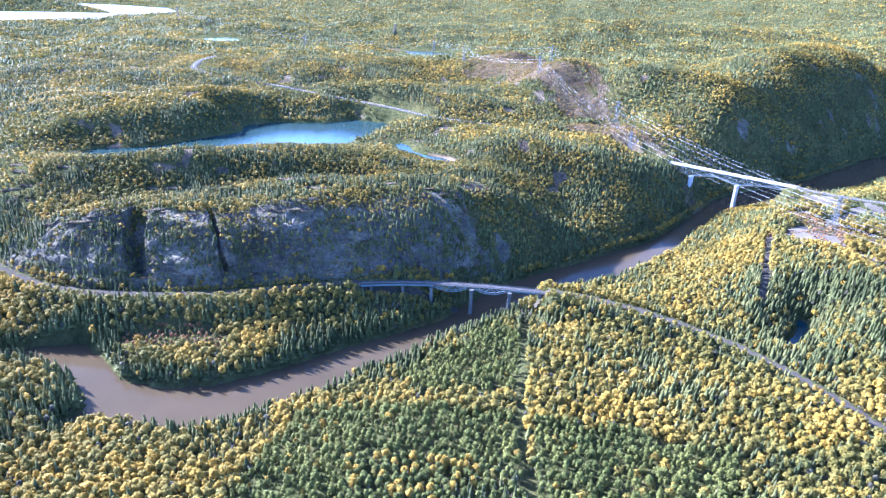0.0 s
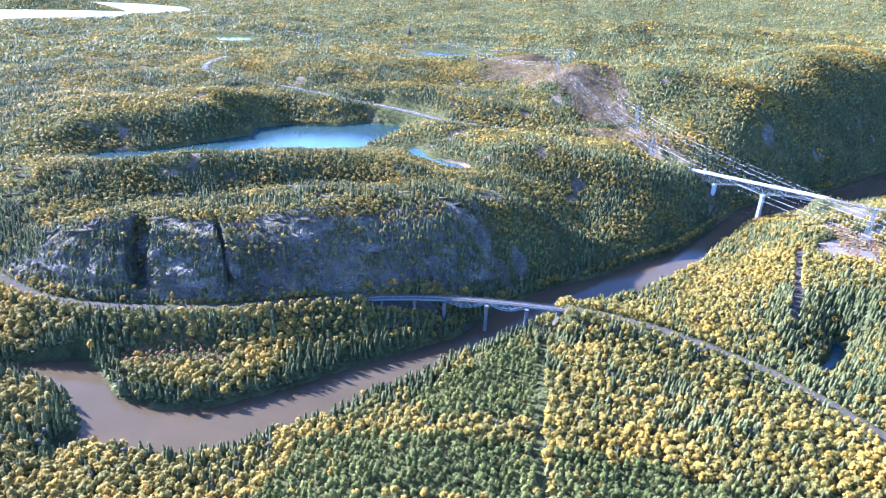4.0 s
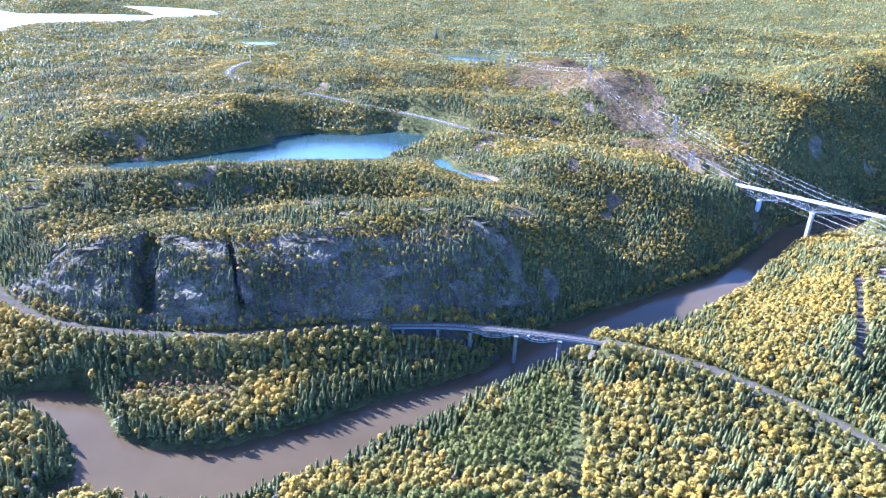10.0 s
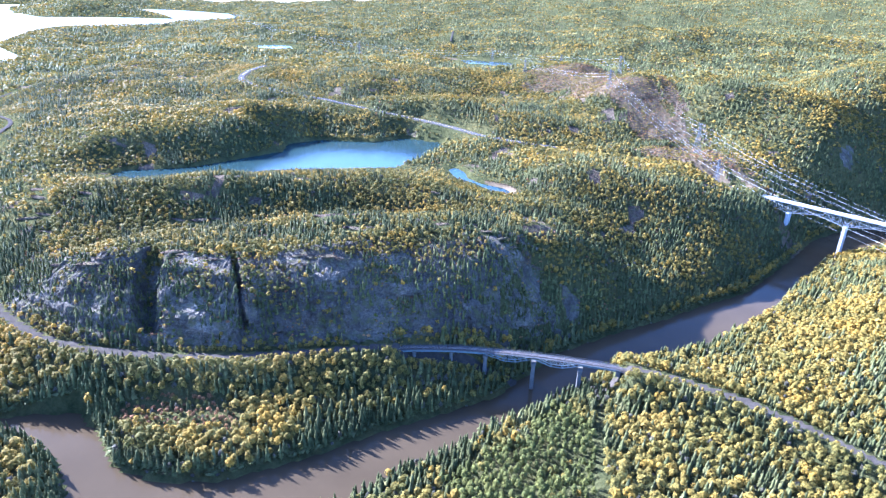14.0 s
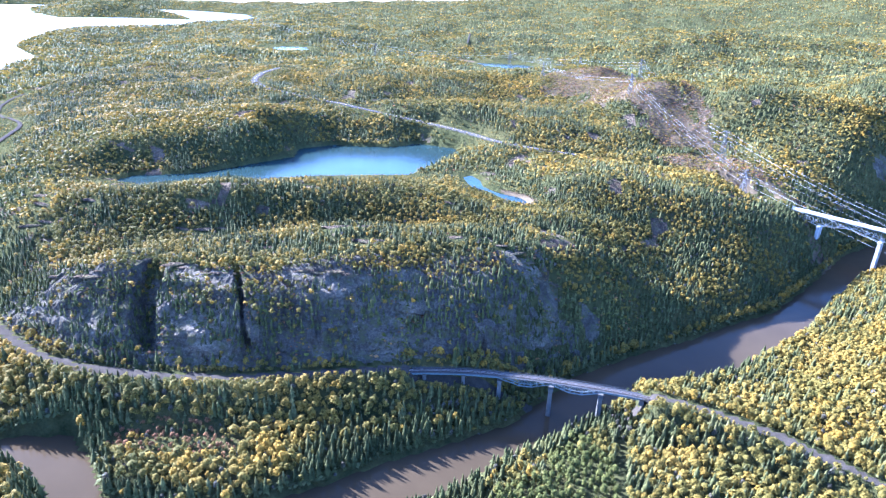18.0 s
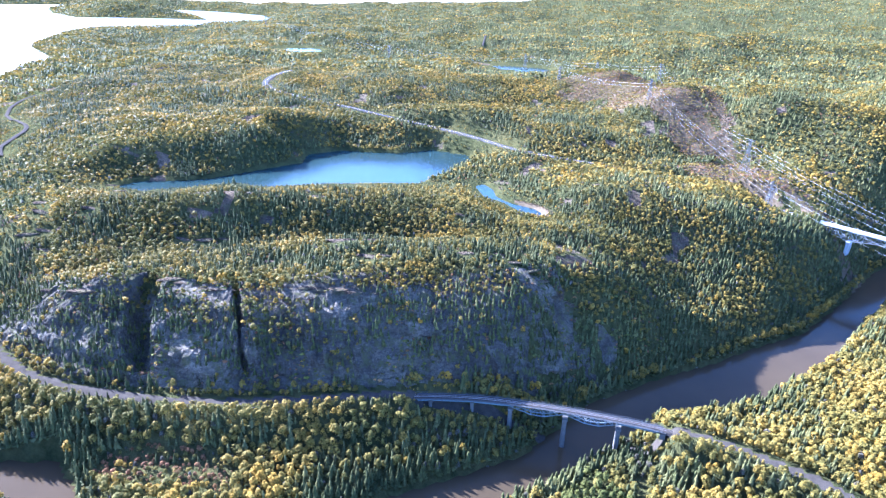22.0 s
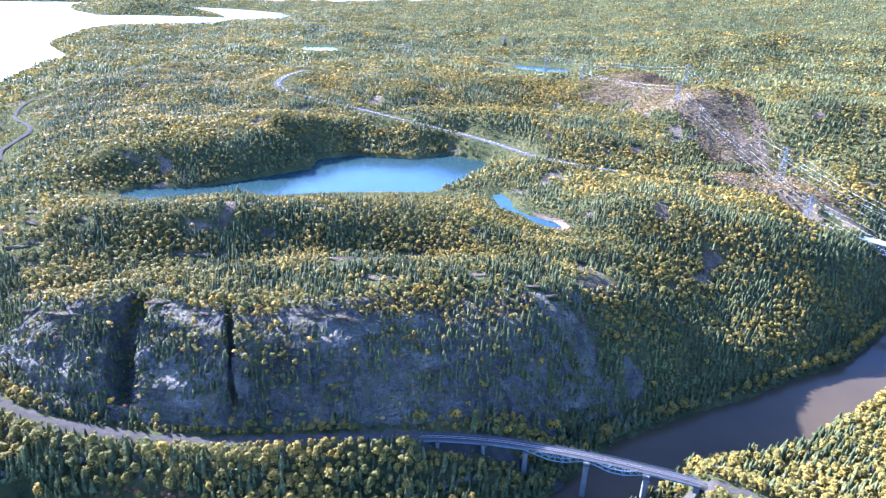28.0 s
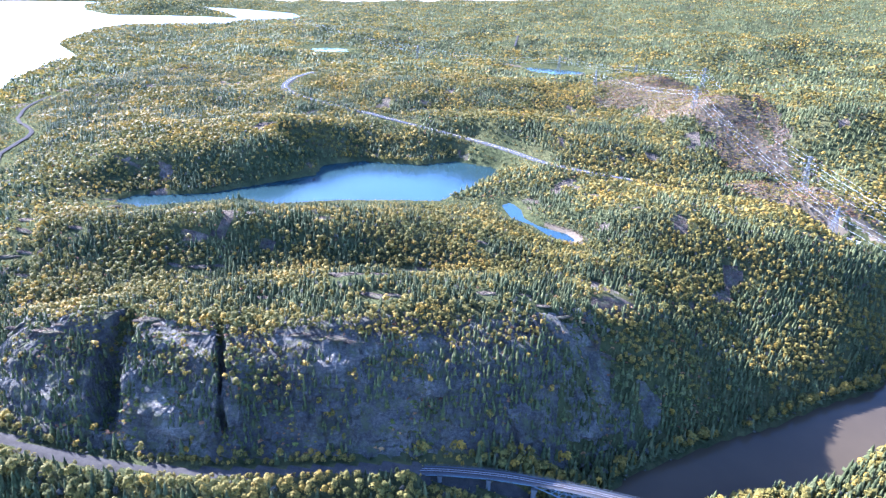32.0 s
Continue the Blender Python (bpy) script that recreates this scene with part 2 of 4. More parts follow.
def inside(x, y, area):
    hit = np.zeros(np.shape(x), bool)
    for (ax, ay), (bx, by) in zip(area, area[1:] + area[:1]):
        if ay != by:
            hit ^= ((ay > y) != (by > y)) & (x < (bx - ax) * (y - ay) / (by - ay) + ax)
    return hit


def shore(x, y, area):
    d, _ = line_distance(x, y, area + area[:1])
    return np.where(inside(x, y, area), -d, d)


def wobble(x, y, size, seed):
    """Smooth value noise, -1 to 1."""
    rs = np.random.RandomState(seed)
    table = rs.uniform(-1, 1, (64, 64))
    u, v = np.asarray(x) / size + 17.3 * seed, np.asarray(y) / size + 9.7 * seed
    iu, iv = np.floor(u).astype(int), np.floor(v).astype(int)
    fu, fv = u - iu, v - iv
    fu, fv = fu * fu * (3 - 2 * fu), fv * fv * (3 - 2 * fv)
    def g(a, b):
        return table[a % 64, b % 64]
    return (g(iu, iv) * (1 - fu) + g(iu + 1, iv) * fu) * (1 - fv) + (g(iu, iv + 1) * (1 - fu) + g(iu + 1, iv + 1) * fu) * fv
BIG_LAKE = [(-900, 1050), (-1087, 1253), (-1171, 1367), (-1221, 1482), (-1307, 1640), (-1293, 1702), (-1363, 1775), (-1532, 1920), (-1613, 2025), (-1795, 2408), (-1840, 2613), (-1721, 2762), (-1580, 2980), (-1625, 3222), (-1452, 3295), (-1468, 3613), (-1672, 3927), (-2030, 4057), (-2415, 3994), (-2959, 4032), (-3349, 3564), (-3900, 3000), (-4000, 1500), (-3000, 600), (-1500, 700)]
ISLAND = [(-2882, 3684), (-2500, 3250), (-2225, 3068), (-2031, 3232), (-1857, 3307), (-1700, 3305), (-1957, 3654), (-2174, 3609), (-2493, 3876)]
# hills and hollows of the plateau north of the river: centre, half-widths, turn in degrees, height
RISES = [(115, 752, 50, 32, 0, -15), (45, 745, 45, 28, 0, -8), (-11, 722, 40, 28, 0, -12), (158, 745, 25, 22, 0, -4), (193, 722, 30, 26, 0, -5), (108, 690, 26, 20, 0, 8), (150, 634, 22, 14, 0, 10),
         (272, 868, 26, 22, 0, -14), (-262, 552, 28, 24, 0, -9), (-199, 566, 26, 20, 0, -4), (-145, 594, 32, 22, 0, 9), (24, 586, 14, 12, 0, -14), (-340, 652, 100, 22, 14, 9), (-215, 684, 80, 20, 16, 4), (-345, 550, 45, 26, 10, -21),
         (150, 1560, 220, 120, 0, 13), (-392, 1088, 55, 36, 30, 17), (-195, 1016, 36, 20, 25, 11), (-122, 530, 50, 30, 15, 11), (-57, 556, 36, 26, 0, -8), (272, 1058, 90, 70, 0, -14), (106, 1541, 160, 120, 0, 18), (-312, 497, 30, 20, 0, 8), (195, 1370, 110, 90, 0, 14),
         (-90, 600, 170, 60, 8, 9), (-170, 715, 120, 42, 4, 11), (-350, 650, 80, 40, 0, 4), (-30, 690, 110, 45, 0, 8), (-300, 600, 130, 34, 10, -16), (-130, 655, 150, 26, 4, -14),
         (-460, 600, 90, 90, 0, 0), (-340, 985, 120, 90, 20, 26), (-480, 900, 160, 140, 0, 24), (70, 790, 90, 90, 0, 8), (160, 780, 100, 90, 0, 10),
         (120, 900, 120, 60, 0, 6), (-30, 1010, 200, 60, 0, 14), (410, 1110, 120, 90, -35, 52), (560, 1210, 200, 150, 30, 55), (820, 1400, 260, 260, 30, 75), (210, 1215, 100, 80, 0, 40), (-90, 1100, 190, 75, 0, 34), (319, 1130, 70, 60, 0, 26),
         (140, 690, 80, 55, 15, -36), (-288, 672, 70, 40, 0, 9), (-400, 822, 90, 60, 0, 14), (-322, 870, 45, 60, 0, 34), (456, 1015, 60, 50, 0, 22),
         (215, 1290, 120, 150, 0, 40), (-200, 1350, 260, 150, 0, 18), (-700, 1300, 260, 260, 0, 20), (-600, 640, 160, 120, 0, 10),
         (-150, 2400, 500, 260, 0, 26), (500, 2300, 500, 300, 10, 50), (1300, 2300, 700, 500, 0, 60), (-900, 2500, 400, 260, 0, 30),
         (-1150, 1950, 260, 200, 0, 14)]
CORRIDOR = [(620, 430), (413, 627), (300, 930), (270, 1058), (240, 1370), (250, 1620), (125, 1740), (-50, 1890), (-350, 2000)]
CLEARING = [(4, 1409), (44, 1389), (99, 1325), (127, 1185), (156, 1129), (181, 1110), (212, 1070), (280, 1077), (270, 1103), (240, 1150), (222, 1250), (250, 1560), (171, 1530), (46, 1545)]
KNOLL = [(180, 994), (241, 1046), (280, 1050), (288, 1000), (276, 930), (262, 885), (242, 888), (228, 950), (196, 972)]
SAND_AREAS = [[(346, 607), (366, 627), (385, 624), (404, 640), (412, 656), (418, 652), (410, 606), (404, 588), (380, 594), (360, 588)], [(385, 592), (392, 556), (398, 526), (408, 528), (402, 558), (400, 590)],
              [(434, 746), (452, 728), (480, 706), (506, 684), (526, 684), (510, 702), (478, 718), (452, 738)], [(560, 690), (620, 668), (640, 690), (580, 712)]]


def sandy(x, y):
    """How far from the bare sandy yards by the highway (negative: inside)."""
    return np.min([shore(x, y, area) for area in SAND_AREAS], axis=0) + 3.5 * wobble(x, y, 14, 39)


def cleared(x, y):
    """How far from the middle of the power line clearings."""
    a, _ = line_distance(x, y, CORRIDOR)
    b = shore(x, y, CLEARING) + 9 + 9 * wobble(x, y, 45, 36) + 32 * smooth(wobble(x, y, 40, 35), -0.1, 0.4)
    c = shore(x, y, KNOLL) + 9 + 7 * wobble(x, y, 28, 36)
    return np.minimum(np.minimum(np.where(y > 1040, a + 4, a), b), c)


CLIFF_FOOT = [(-640, 700), (-500, 585), (-440, 535), (-395, 500), (-352, 474), (-318, 461), (-285, 454), (-250, 453), (-216, 456), (-182, 460), (-149, 469), (-117, 479),
              (-83, 490), (-50, 500), (-10, 516), (10, 525.5), (28, 537), (44, 549), (60, 560), (115, 601), (155, 628), (188, 656), (244, 696), (289, 750), (337, 810), (384, 873), (432, 915), (505, 955),
              (600, 1019), (703, 1107), (900, 1258), (1300, 1410), (5000, 1900)]


def cliff_side(x, y):
    """How far north of the cliff foot (negative: south of it), and how far along it."""
    d, s = line_distance(x, y, CLIFF_FOOT)
    area = CLIFF_FOOT + [(5000, 9000), (-9000, 9000), (-9000, 1500)]
    return np.where(inside(x, y, area), d, -d), s


# clefts: place along the foot, lean, half-width, depth
CLEFTS = [(479.0, -0.45, 10.0, 24.0), (551.0, -0.45, 2.6, 12.0)]


WEST_RISE = ((0, 60, 292, 349, 481, 564, 633, 733, 885, 1045, 1250), (53, 56, 84, 86, 90, 98, 107, 111, 116, 122, 126))
EAST_RISE = ((0, 70, 200, 900), (53, 50, 48, 48))


def ground_height(x, y):
    """Height of the bare ground."""
    x, y = np.asarray(x, float), np.asarray(y, float)
    river = shore(x, y, RIVER)
    e, s = cliff_side(x, y)
    rail, along = line_distance(x, y, RAIL)
    rough = 2.2 * wobble(x, y, 47, 1) + 1.1 * wobble(x, y, 19, 2) + 0.5 * wobble(x, y, 8, 3)
    # low ground south of the cliffs
    low = 1.0 + 4.0 * smooth(river, 0, 12) + 9.0 * smooth(river, 8, 90) + 24.0 * smooth(x + 0.2 * y, 240, 470) * smooth(river, 10, 120)
    low = low + rough * 0.5 * smooth(river, 5, 40)
    low = np.where((y > 330) & (x < 60) & (river > 0) & (y > 0.25 * x + 395 - 30 * smooth(x, -300, -100)), np.minimum(low, 9 + 0.4 * rough), low)
    # plateau
    top = 72 + 10 * smooth(y, 1000, 1250) + 26 * smooth(y, 1150, 1650) + 18 * smooth(y, 1800, 3000) - 42 * smooth(-x - 0.12 * y, 500, 1200) * smooth(y, 900, 1500) * (1 - smooth(y, 2200, 3600))
    for cx, cy, rx, ry, turn, h in RISES:
        c, n = math.cos(radians(turn)), math.sin(radians(turn))
        u, v = ((x - cx) * c + (y - cy) * n) / rx, (-(x - cx) * n + (y - cy) * c) / ry
        top = top + h * np.exp(-(u * u + v * v))
    relief = smooth(y, 700, 1500)
    top = top + (5 + 9 * relief) * wobble(x, y, 160, 4) + (3 + 3 * relief) * wobble(x, y, 62, 5) + rough + 14 * relief * wobble(x, y, 420, 6)
    # far hills that close the horizon
    far = smooth(np.hypot(x * 0.9, y), 2600, 4800)
    top = top + far * (70 + 210 * smooth(x + 0.3 * (y - 3000), -1500, 2600))
    foot = RAIL_Z * (1 - smooth(x, -40, 40))
    climb = 1 - np.exp(-np.maximum(e - 2, 0) / (38 + 8 * smooth(x, 100, 300)))
    sheer = 1 - (1 - np.clip((e - 2.5) / 73, 0, 1)) ** 1.8
    rock = (1 - smooth(x, 40, 140)) * smooth(x, -420, -340)
    step = (top - foot) * (climb * (1 - rock) + sheer * rock)
    # ledges: the rock climbs in uneven steps
    tread = step / 9.0 + 0.45 * wobble(s, e, 45, 7) + 0.3 * wobble(s, e, 13, 8)
    part_way = tread - np.floor(tread)
    step = step + rock * 9.0 * 0.5 * (smooth(part_way, 0.25, 0.75) - part_way) * (1 - smooth(e, 48, 72))
    high = foot + step
    # sheer lower face and clefts in the rock
    face = smooth(e, 3, 15) * (1 - smooth(e, 20, 70)) * (1 - smooth(x, 0, 60))
    high = high + 5 * face * (1 - smooth(np.abs(s - 610), 60, 220))
    for cs, lean, half, deep in CLEFTS:
        high = high - deep * (1 - smooth(np.abs(s - cs - lean * e), half * 0.45, half * 1.35)) * smooth(e, 6, 16) * (1 - smooth(e, 48, 85))
    high = np.where(x < 0, np.maximum(high, foot), high)
    z = np.where(e > 0, high, low)
    # far bank of the water
    z = np.where((e <= 0) & (river > 0) & (x > 20) & (y > 0.75 * x + 480), np.maximum(0.5 + 0.3 * river, 0), z)
    z = np.where((e <= 0) & (river > 0) & (x < 15), np.maximum(z, (24 + 0.5 * e) * (1 - smooth(x, -25, 12)) * smooth(river, 0, 14)), z)
    # railway bed and its embankment
    bridge = smooth(x, -75, -62) * (1 - smooth(x, 78, 92)) * (1 - smooth(np.abs(y - 490), 40, 60))
    bed = (1 - smooth(rail, 4.5, 4.5 + 1.7 * np.clip(np.abs(RAIL_Z - z), 1, np.where(z > RAIL_Z, 4, 40)))) * (1 - bridge)
    z = z + (RAIL_Z - 0.6 - z) * bed
    lot = np.exp(-(((x - 415) / 60) ** 2 + ((y - 640) / 65) ** 2))
    z = z + (40 + 0.3 * rough - z) * smooth(lot, 0.2, 0.7)
    # water bodies
    for area, level in ((LAKE, LAKE_Z), (POND, POND_Z), (FAR_POND, FAR_POND_Z), (BEND_POND, BEND_POND_Z), (CREEK, CREEK_Z)):
        d = shore(x, y, area)
        z = np.where(d < 0, level - 0.4 - np.minimum(3, -0.2 * d), level + 0.5 + (z - level) * smooth(d, -5, 70 if level > 66 else 40))
    # roads
    for road, rise in ((HIGHWAY_WEST, WEST_RISE), (HIGHWAY_EAST, EAST_RISE)):
        d, a = line_distance(x, y, road)
        level = np.interp(a, *rise)
        z = z + (level - z) * (1 - smooth(d, 6, 26 + 70 * smooth(a, 500, 800)))
    d = shore(x, y, LAKE)
    z = np.where(d < 0, np.minimum(z, LAKE_Z - 0.4 + 0.2 * np.maximum(d, -15)), z)
    d = shore(x, y, BIG_LAKE)
    d = np.where(d < 0, np.maximum(d, -shore(x, y, ISLAND)), d)
    level = big_lake_z(y)
    beach = smooth(d, -10, 260)
    z = np.where(d < 0, level - 1 - np.minimum(6, -0.05 * d), z * beach + (1 - beach) * (level + 1 + 0.05 * np.maximum(d, 0)))
    z = np.where(river < 0, -0.3 + np.maximum(-4, 0.15 * river), np.maximum(z, 0.25 + np.minimum(river, 6) * 0.12))
    return z


def grid_mesh(name, xs, ys, height):
    X, Y = np.meshgrid(xs, ys)
    co = np.stack([X, Y, height(X, Y)], -1).reshape(-1, 3)
    n, m = len(ys), len(xs)
    i = (np.arange(n - 1)[:, None] * m + np.arange(m - 1)[None, :]).ravel()
    faces = np.stack([i, i + 1, i + m + 1, i + m], 1)
    return array_mesh(name, co, faces)


def array_mesh(name, co, faces, smooth_faces=True, normals=None, tone=None):
    """A mesh from arrays of places and of faces with equal corner counts; crowns also bring normals and a tone for every place."""
    me = bpy.data.meshes.new(name)
    k = faces.shape[1]
    me.vertices.add(len(co))
    me.vertices.foreach_set("co", np.ascontiguousarray(co, dtype=np.float32).ravel())
    me.loops.add(faces.size)
    me.loops.foreach_set("vertex_index", np.ascontiguousarray(faces, dtype=np.int32).ravel())
    me.polygons.add(len(faces))
    me.polygons.foreach_set("loop_start", np.arange(0, faces.size, k, dtype=np.int32))
    me.polygons.foreach_set("use_smooth", np.full(len(faces), smooth_faces))
    me.update(calc_edges=True)
    if normals is not None:
        me.attributes.new("custom_normal", "FLOAT_VECTOR", "POINT").data.foreach_set("vector", np.ascontiguousarray(normals, dtype=np.float32).ravel())
    if tone is not None:
        me.attributes.new("tone", "FLOAT", "POINT").data.foreach_set("value", np.ascontiguousarray(tone, dtype=np.float32))
    return me


def spread(centre0, centre1, step, end0, end1, growth):
    vals = list(np.arange(centre0, centre1 + 0.1, step))
    for end, sign in ((end0, -1), (end1, 1)):
        v, s = (vals[0] if sign < 0 else vals[-1]), step
        out = []
        while (v > end) if sign < 0 else (v < end):
            s *= growth
            v += sign * s
            out.append(v)
        vals = out[::-1] + vals if sign < 0 else vals + out
    return np.array(vals)


GX = spread(-440, 500, 4.0, -4300, 4300, 1.035)
GY = spread(200, 900, 4.0, -1600, 4700, 1.025)
ground = tagged(new("ground", grid_mesh("ground", GX, GY, ground_height)), "rolling forest floor with moss, scrub and bare rock", "ground", kind="structure")
for key in ("ground", "scrub", "pink_rock", "sand", "gravel_slope", "rock"):
    ground.data.materials.append(MAT[key])


# bare granite slabs on the hills: place and half-length
SLABS = [(-253, 516, 8), (-240, 514, 7), (-226, 512, 8), (-212, 511, 7), (-200, 511, 7), (-166, 519, 5), (-158, 520, 7), (-146, 521, 7), (-134, 521, 7), (-121, 522, 7), (-110, 526, 5), (-154, 591, 9), (-143, 594, 6), (-131, 600, 8), (-124, 570, 9),
         (-112, 573, 7), (-199, 565, 7), (-53, 594, 7), (-6, 588, 8), (-18, 592, 6), (15, 586, 7), (4, 585, 6), (27, 589, 6), (-30, 600, 5), (-260, 549, 7), (-309, 498, 9), (-321, 497, 6), (-300, 503, 6), (-338, 505, 6), (-283, 620, 8), (-268, 626, 6), (-302, 618, 6),
         (-432, 594, 9), (-420, 600, 7), (-402, 577, 6), (-396, 631, 8), (-440, 622, 9), (-452, 640, 8), (-330, 690, 6), (-420, 700, 9), (-440, 720, 7), (-61, 752, 6), (-52, 756, 4), (-70, 690, 5), (-120, 735, 5)]


def on_slab(x, y):
    near = np.zeros(np.shape(x), bool)
    for bx, by, size in SLABS:
        near |= ((x - bx) / (size * 1.05)) ** 2 + ((y - by + 2.5) / (size * 0.75 + 2)) ** 2 < 1
    return near


def open_ground(x, y):
    """Where no tree stands: water, railway, roads, bare rock and clearings."""
    bare = shore(x, y, RIVER) < 0.3
    rail, _ = line_distance(x, y, RAIL)
    span = (x > -74) & (x < 80) & (y > 470) & (y < 510)
    bare |= (rail < 4.0 + 1.0 * wobble(x, y, 20, 11)) & ~(span & (rail > 2.2))
    for road in (HIGHWAY_WEST, HIGHWAY_EAST, FAR_ROAD, LEFT_TRACK):
        d, _ = line_distance(x, y, road)
        bare |= d < 5.6 + 1.5 * wobble(x, y, 18, 16)
    d, _ = line_distance(x, y, TRAIL)
    bare |= d < 3.5
    for area, m in ((LAKE, 2), (POND, 2), (FAR_POND, 3), (BEND_POND, 3), (CREEK, 2)):
        bare |= shore(x, y, area) < m
    lake = shore(x, y, BIG_LAKE)
    bare |= (lake < 3) & (shore(x, y, ISLAND) > -3)
    d = cleared(x, y)
    bare |= (d < 14) & (wobble(x, y, 9, 12) > 0.25) & ((y > 880) | ((y > 560) & (y < 700)))
    bare |= sandy(x, y) < 1
    for track in TRACKS:
        d, _ = line_distance(x, y, track)
        bare |= d < 6.0 + 2.5 * wobble(x, y, 13, 34)
    lot = ((x - 415) / 55) ** 2 + ((y - 635) / 60) ** 2
    bare |= (lot < 1) & (wobble(x, y, 17, 13) > 0.25)
    bare |= (((x - 252) / 36) ** 2 + ((y - 916) / 20) ** 2 < 1) & (wobble(x, y, 8, 38) > -0.4)
    e, s = cliff_side(x, y)
    crag = crags(x, y)
    steep = (e > 2) & (e < 62) & (x < 85) & (x > -360)
    bare |= steep & (crag > 0.92 - 0.62 * (1 - smooth(e, 14, 40)) + 0.55 * smooth(x, -60, 40) + 0.35 * smooth(x, -100, 0) + 0.55 * (1 - smooth(x, -310, -230)) - 0.2 * (1 - smooth(e, 4, 14)) + 0.9 * np.exp(-((x + 262) / 24) ** 2))
    bare |= (e >= 62) & (y < 1500) & (crag > 0.90)
    bare |= (e > 12) & (e < 85) & (x > 440) & (x < 900) & (crag + 0.4 * wobble(x, y, 6, 40) > 0.75 + 0.8 * smooth(np.abs(e - 40), 15, 42))
    bare |= on_slab(x, y) | (np.hypot(x - 60, y - 581) < 9) | (((x - 24) / 8) ** 2 + ((y - 574) / 14) ** 2 < 1) | (np.hypot(x + 95, y - 490) < 13)
    for cs, lean, half, deep in CLEFTS:
        bare |= (np.abs(s - cs - lean * e - 0.5 * half) < 0.5 * half) & (e > 14) & (e < 45)
    line = np.abs(x - 50 - 0.14 * np.maximum(y - 310, 0)) < 3.3
    bare |= line & (y < 455) & (y > 150)
    return bare


def ground_kinds(x, y):
    """What covers the ground: 0 forest floor, 1 dry scrub, 2 bare rock, 3 sand, 4 gravel, 5 cliff rock."""
    kind = np.zeros(len(x), int)
    d = cleared(x, y)
    kind[(d < 13 + 10 * wobble(x, y, 40, 31)) & (y > 560)] = 1
    kind[(d < 26) & (y > 800) & (wobble(x, y, 26, 32) + 0.5 * wobble(x, y, 11, 33) > 0.6)] = 2
    e, s = cliff_side(x, y)
    kind[(e > 30) & (y < 1500) & (crags(x, y) > 0.92)] = 2
    for track in TRACKS:
        d, _ = line_distance(x, y, track)
        kind[d < 5.0 + 2.5 * wobble(x, y, 13, 34)] = 3
    kind[sandy(x, y) < 0] = 3
    fill = ((x - 252) / 36) ** 2 + ((y - 916) / 20) ** 2
    kind[fill < 1] = np.where(wobble(x, y, 12, 37)[fill < 1] > 0.1, 3, 1)
    pond = shore(x, y, POND)
    kind[(pond < 4) & (x + 0.45 * y > 335)] = 1
    kind[(e > 2) & (e < 58) & (x > -380) & (x < 100) & ((x < 0) | open_ground(x, y))] = 5
    kind[(e > 10) & (e < 85) & (x > 440) & (x < 900) & open_ground(x, y)] = 5
    for road in (HIGHWAY_WEST, HIGHWAY_EAST):
        d, _ = line_distance(x, y, road)
        kind[d < 5.5] = 4
    d, _ = line_distance(x, y, TRAIL)
    kind[d < 3.2] = 4
    d, _ = line_distance(x, y, RAIL)
    kind[d < 3.5] = 4
    return kind


def crags(x, y):
    return wobble(x, y, 34, 14) + 0.6 * wobble(x, y, 13, 15)


middle = np.zeros(len(ground.data.polygons) * 3)
ground.data.polygons.foreach_get("center", middle)
middle = middle.reshape(-1, 3)
ground.data.polygons.foreach_set("material_index", ground_kinds(middle[:, 0], middle[:, 1]).astype(np.int32))


def flat_area(name, area, z, mat, label, category="water"):
    bm = bmesh.new()
    level = z if callable(z) else (lambda yy: z)
    bm.faces.new([bm.verts.new((px, py, level(py))) for px, py in area])
    bmesh.ops.triangulate(bm, faces=bm.faces[:])
    bmesh.ops.recalc_face_normals(bm, faces=bm.faces[:])
    if sum(f.normal.z for f in bm.faces) < 0:
        bmesh.ops.reverse_faces(bm, faces=bm.faces[:])
    me = bpy.data.meshes.new(name)
    bm.to_mesh(me)
    bm.free()
    me.materials.append(mat)
    return tagged(new(name, me), label, category, kind="structure")


def grown(area, by):
    """The area made wider all round."""
    n = len(area)
    twice = sum(area[i][0] * area[(i + 1) % n][1] - area[(i + 1) % n][0] * area[i][1] for i in range(n))
    out = []
    for i in range(n):
        (ax, ay), (bx, by2) = area[i - 1], area[(i + 1) % n]
        dx, dy = bx - ax, by2 - ay
        l = math.hypot(dx, dy) or 1
        s = by * (1 if twice > 0 else -1)
        out.append((area[i][0] + dy / l * s, area[i][1] - dx / l * s))
    return out


river_water = flat_area("river_water", grown(RIVER, 2.5), 0.0, MAT["river"], "brown silty river water, slow and nearly smooth")
lake_water = flat_area("lake_water", grown(LAKE, 3), LAKE_Z, MAT["lake"], "deep blue lake with a light ripple")
pond_water = flat_area("pond_water", grown(POND, 2), POND_Z, MAT["lake"], "small dark blue pond among spruces")
creek_water = flat_area("creek_water", grown(CREEK, 2), CREEK_Z, MAT["lake"], "narrow dark creek pool between spruces")
far_pond_water = flat_area("far_pond_water", grown(FAR_POND, 6), FAR_POND_Z, MAT["lake"], "small pale pond in distant forest")
bend_pond_water = flat_area("bend_pond_water", grown(BEND_POND, 6), BEND_POND_Z, MAT["lake"], "blue pond beside the far power line clearing")
big_lake_water = flat_area("big_lake_water", BIG_LAKE, big_lake_z, MAT["big_lake"], "wide bright lake glittering in the sun")


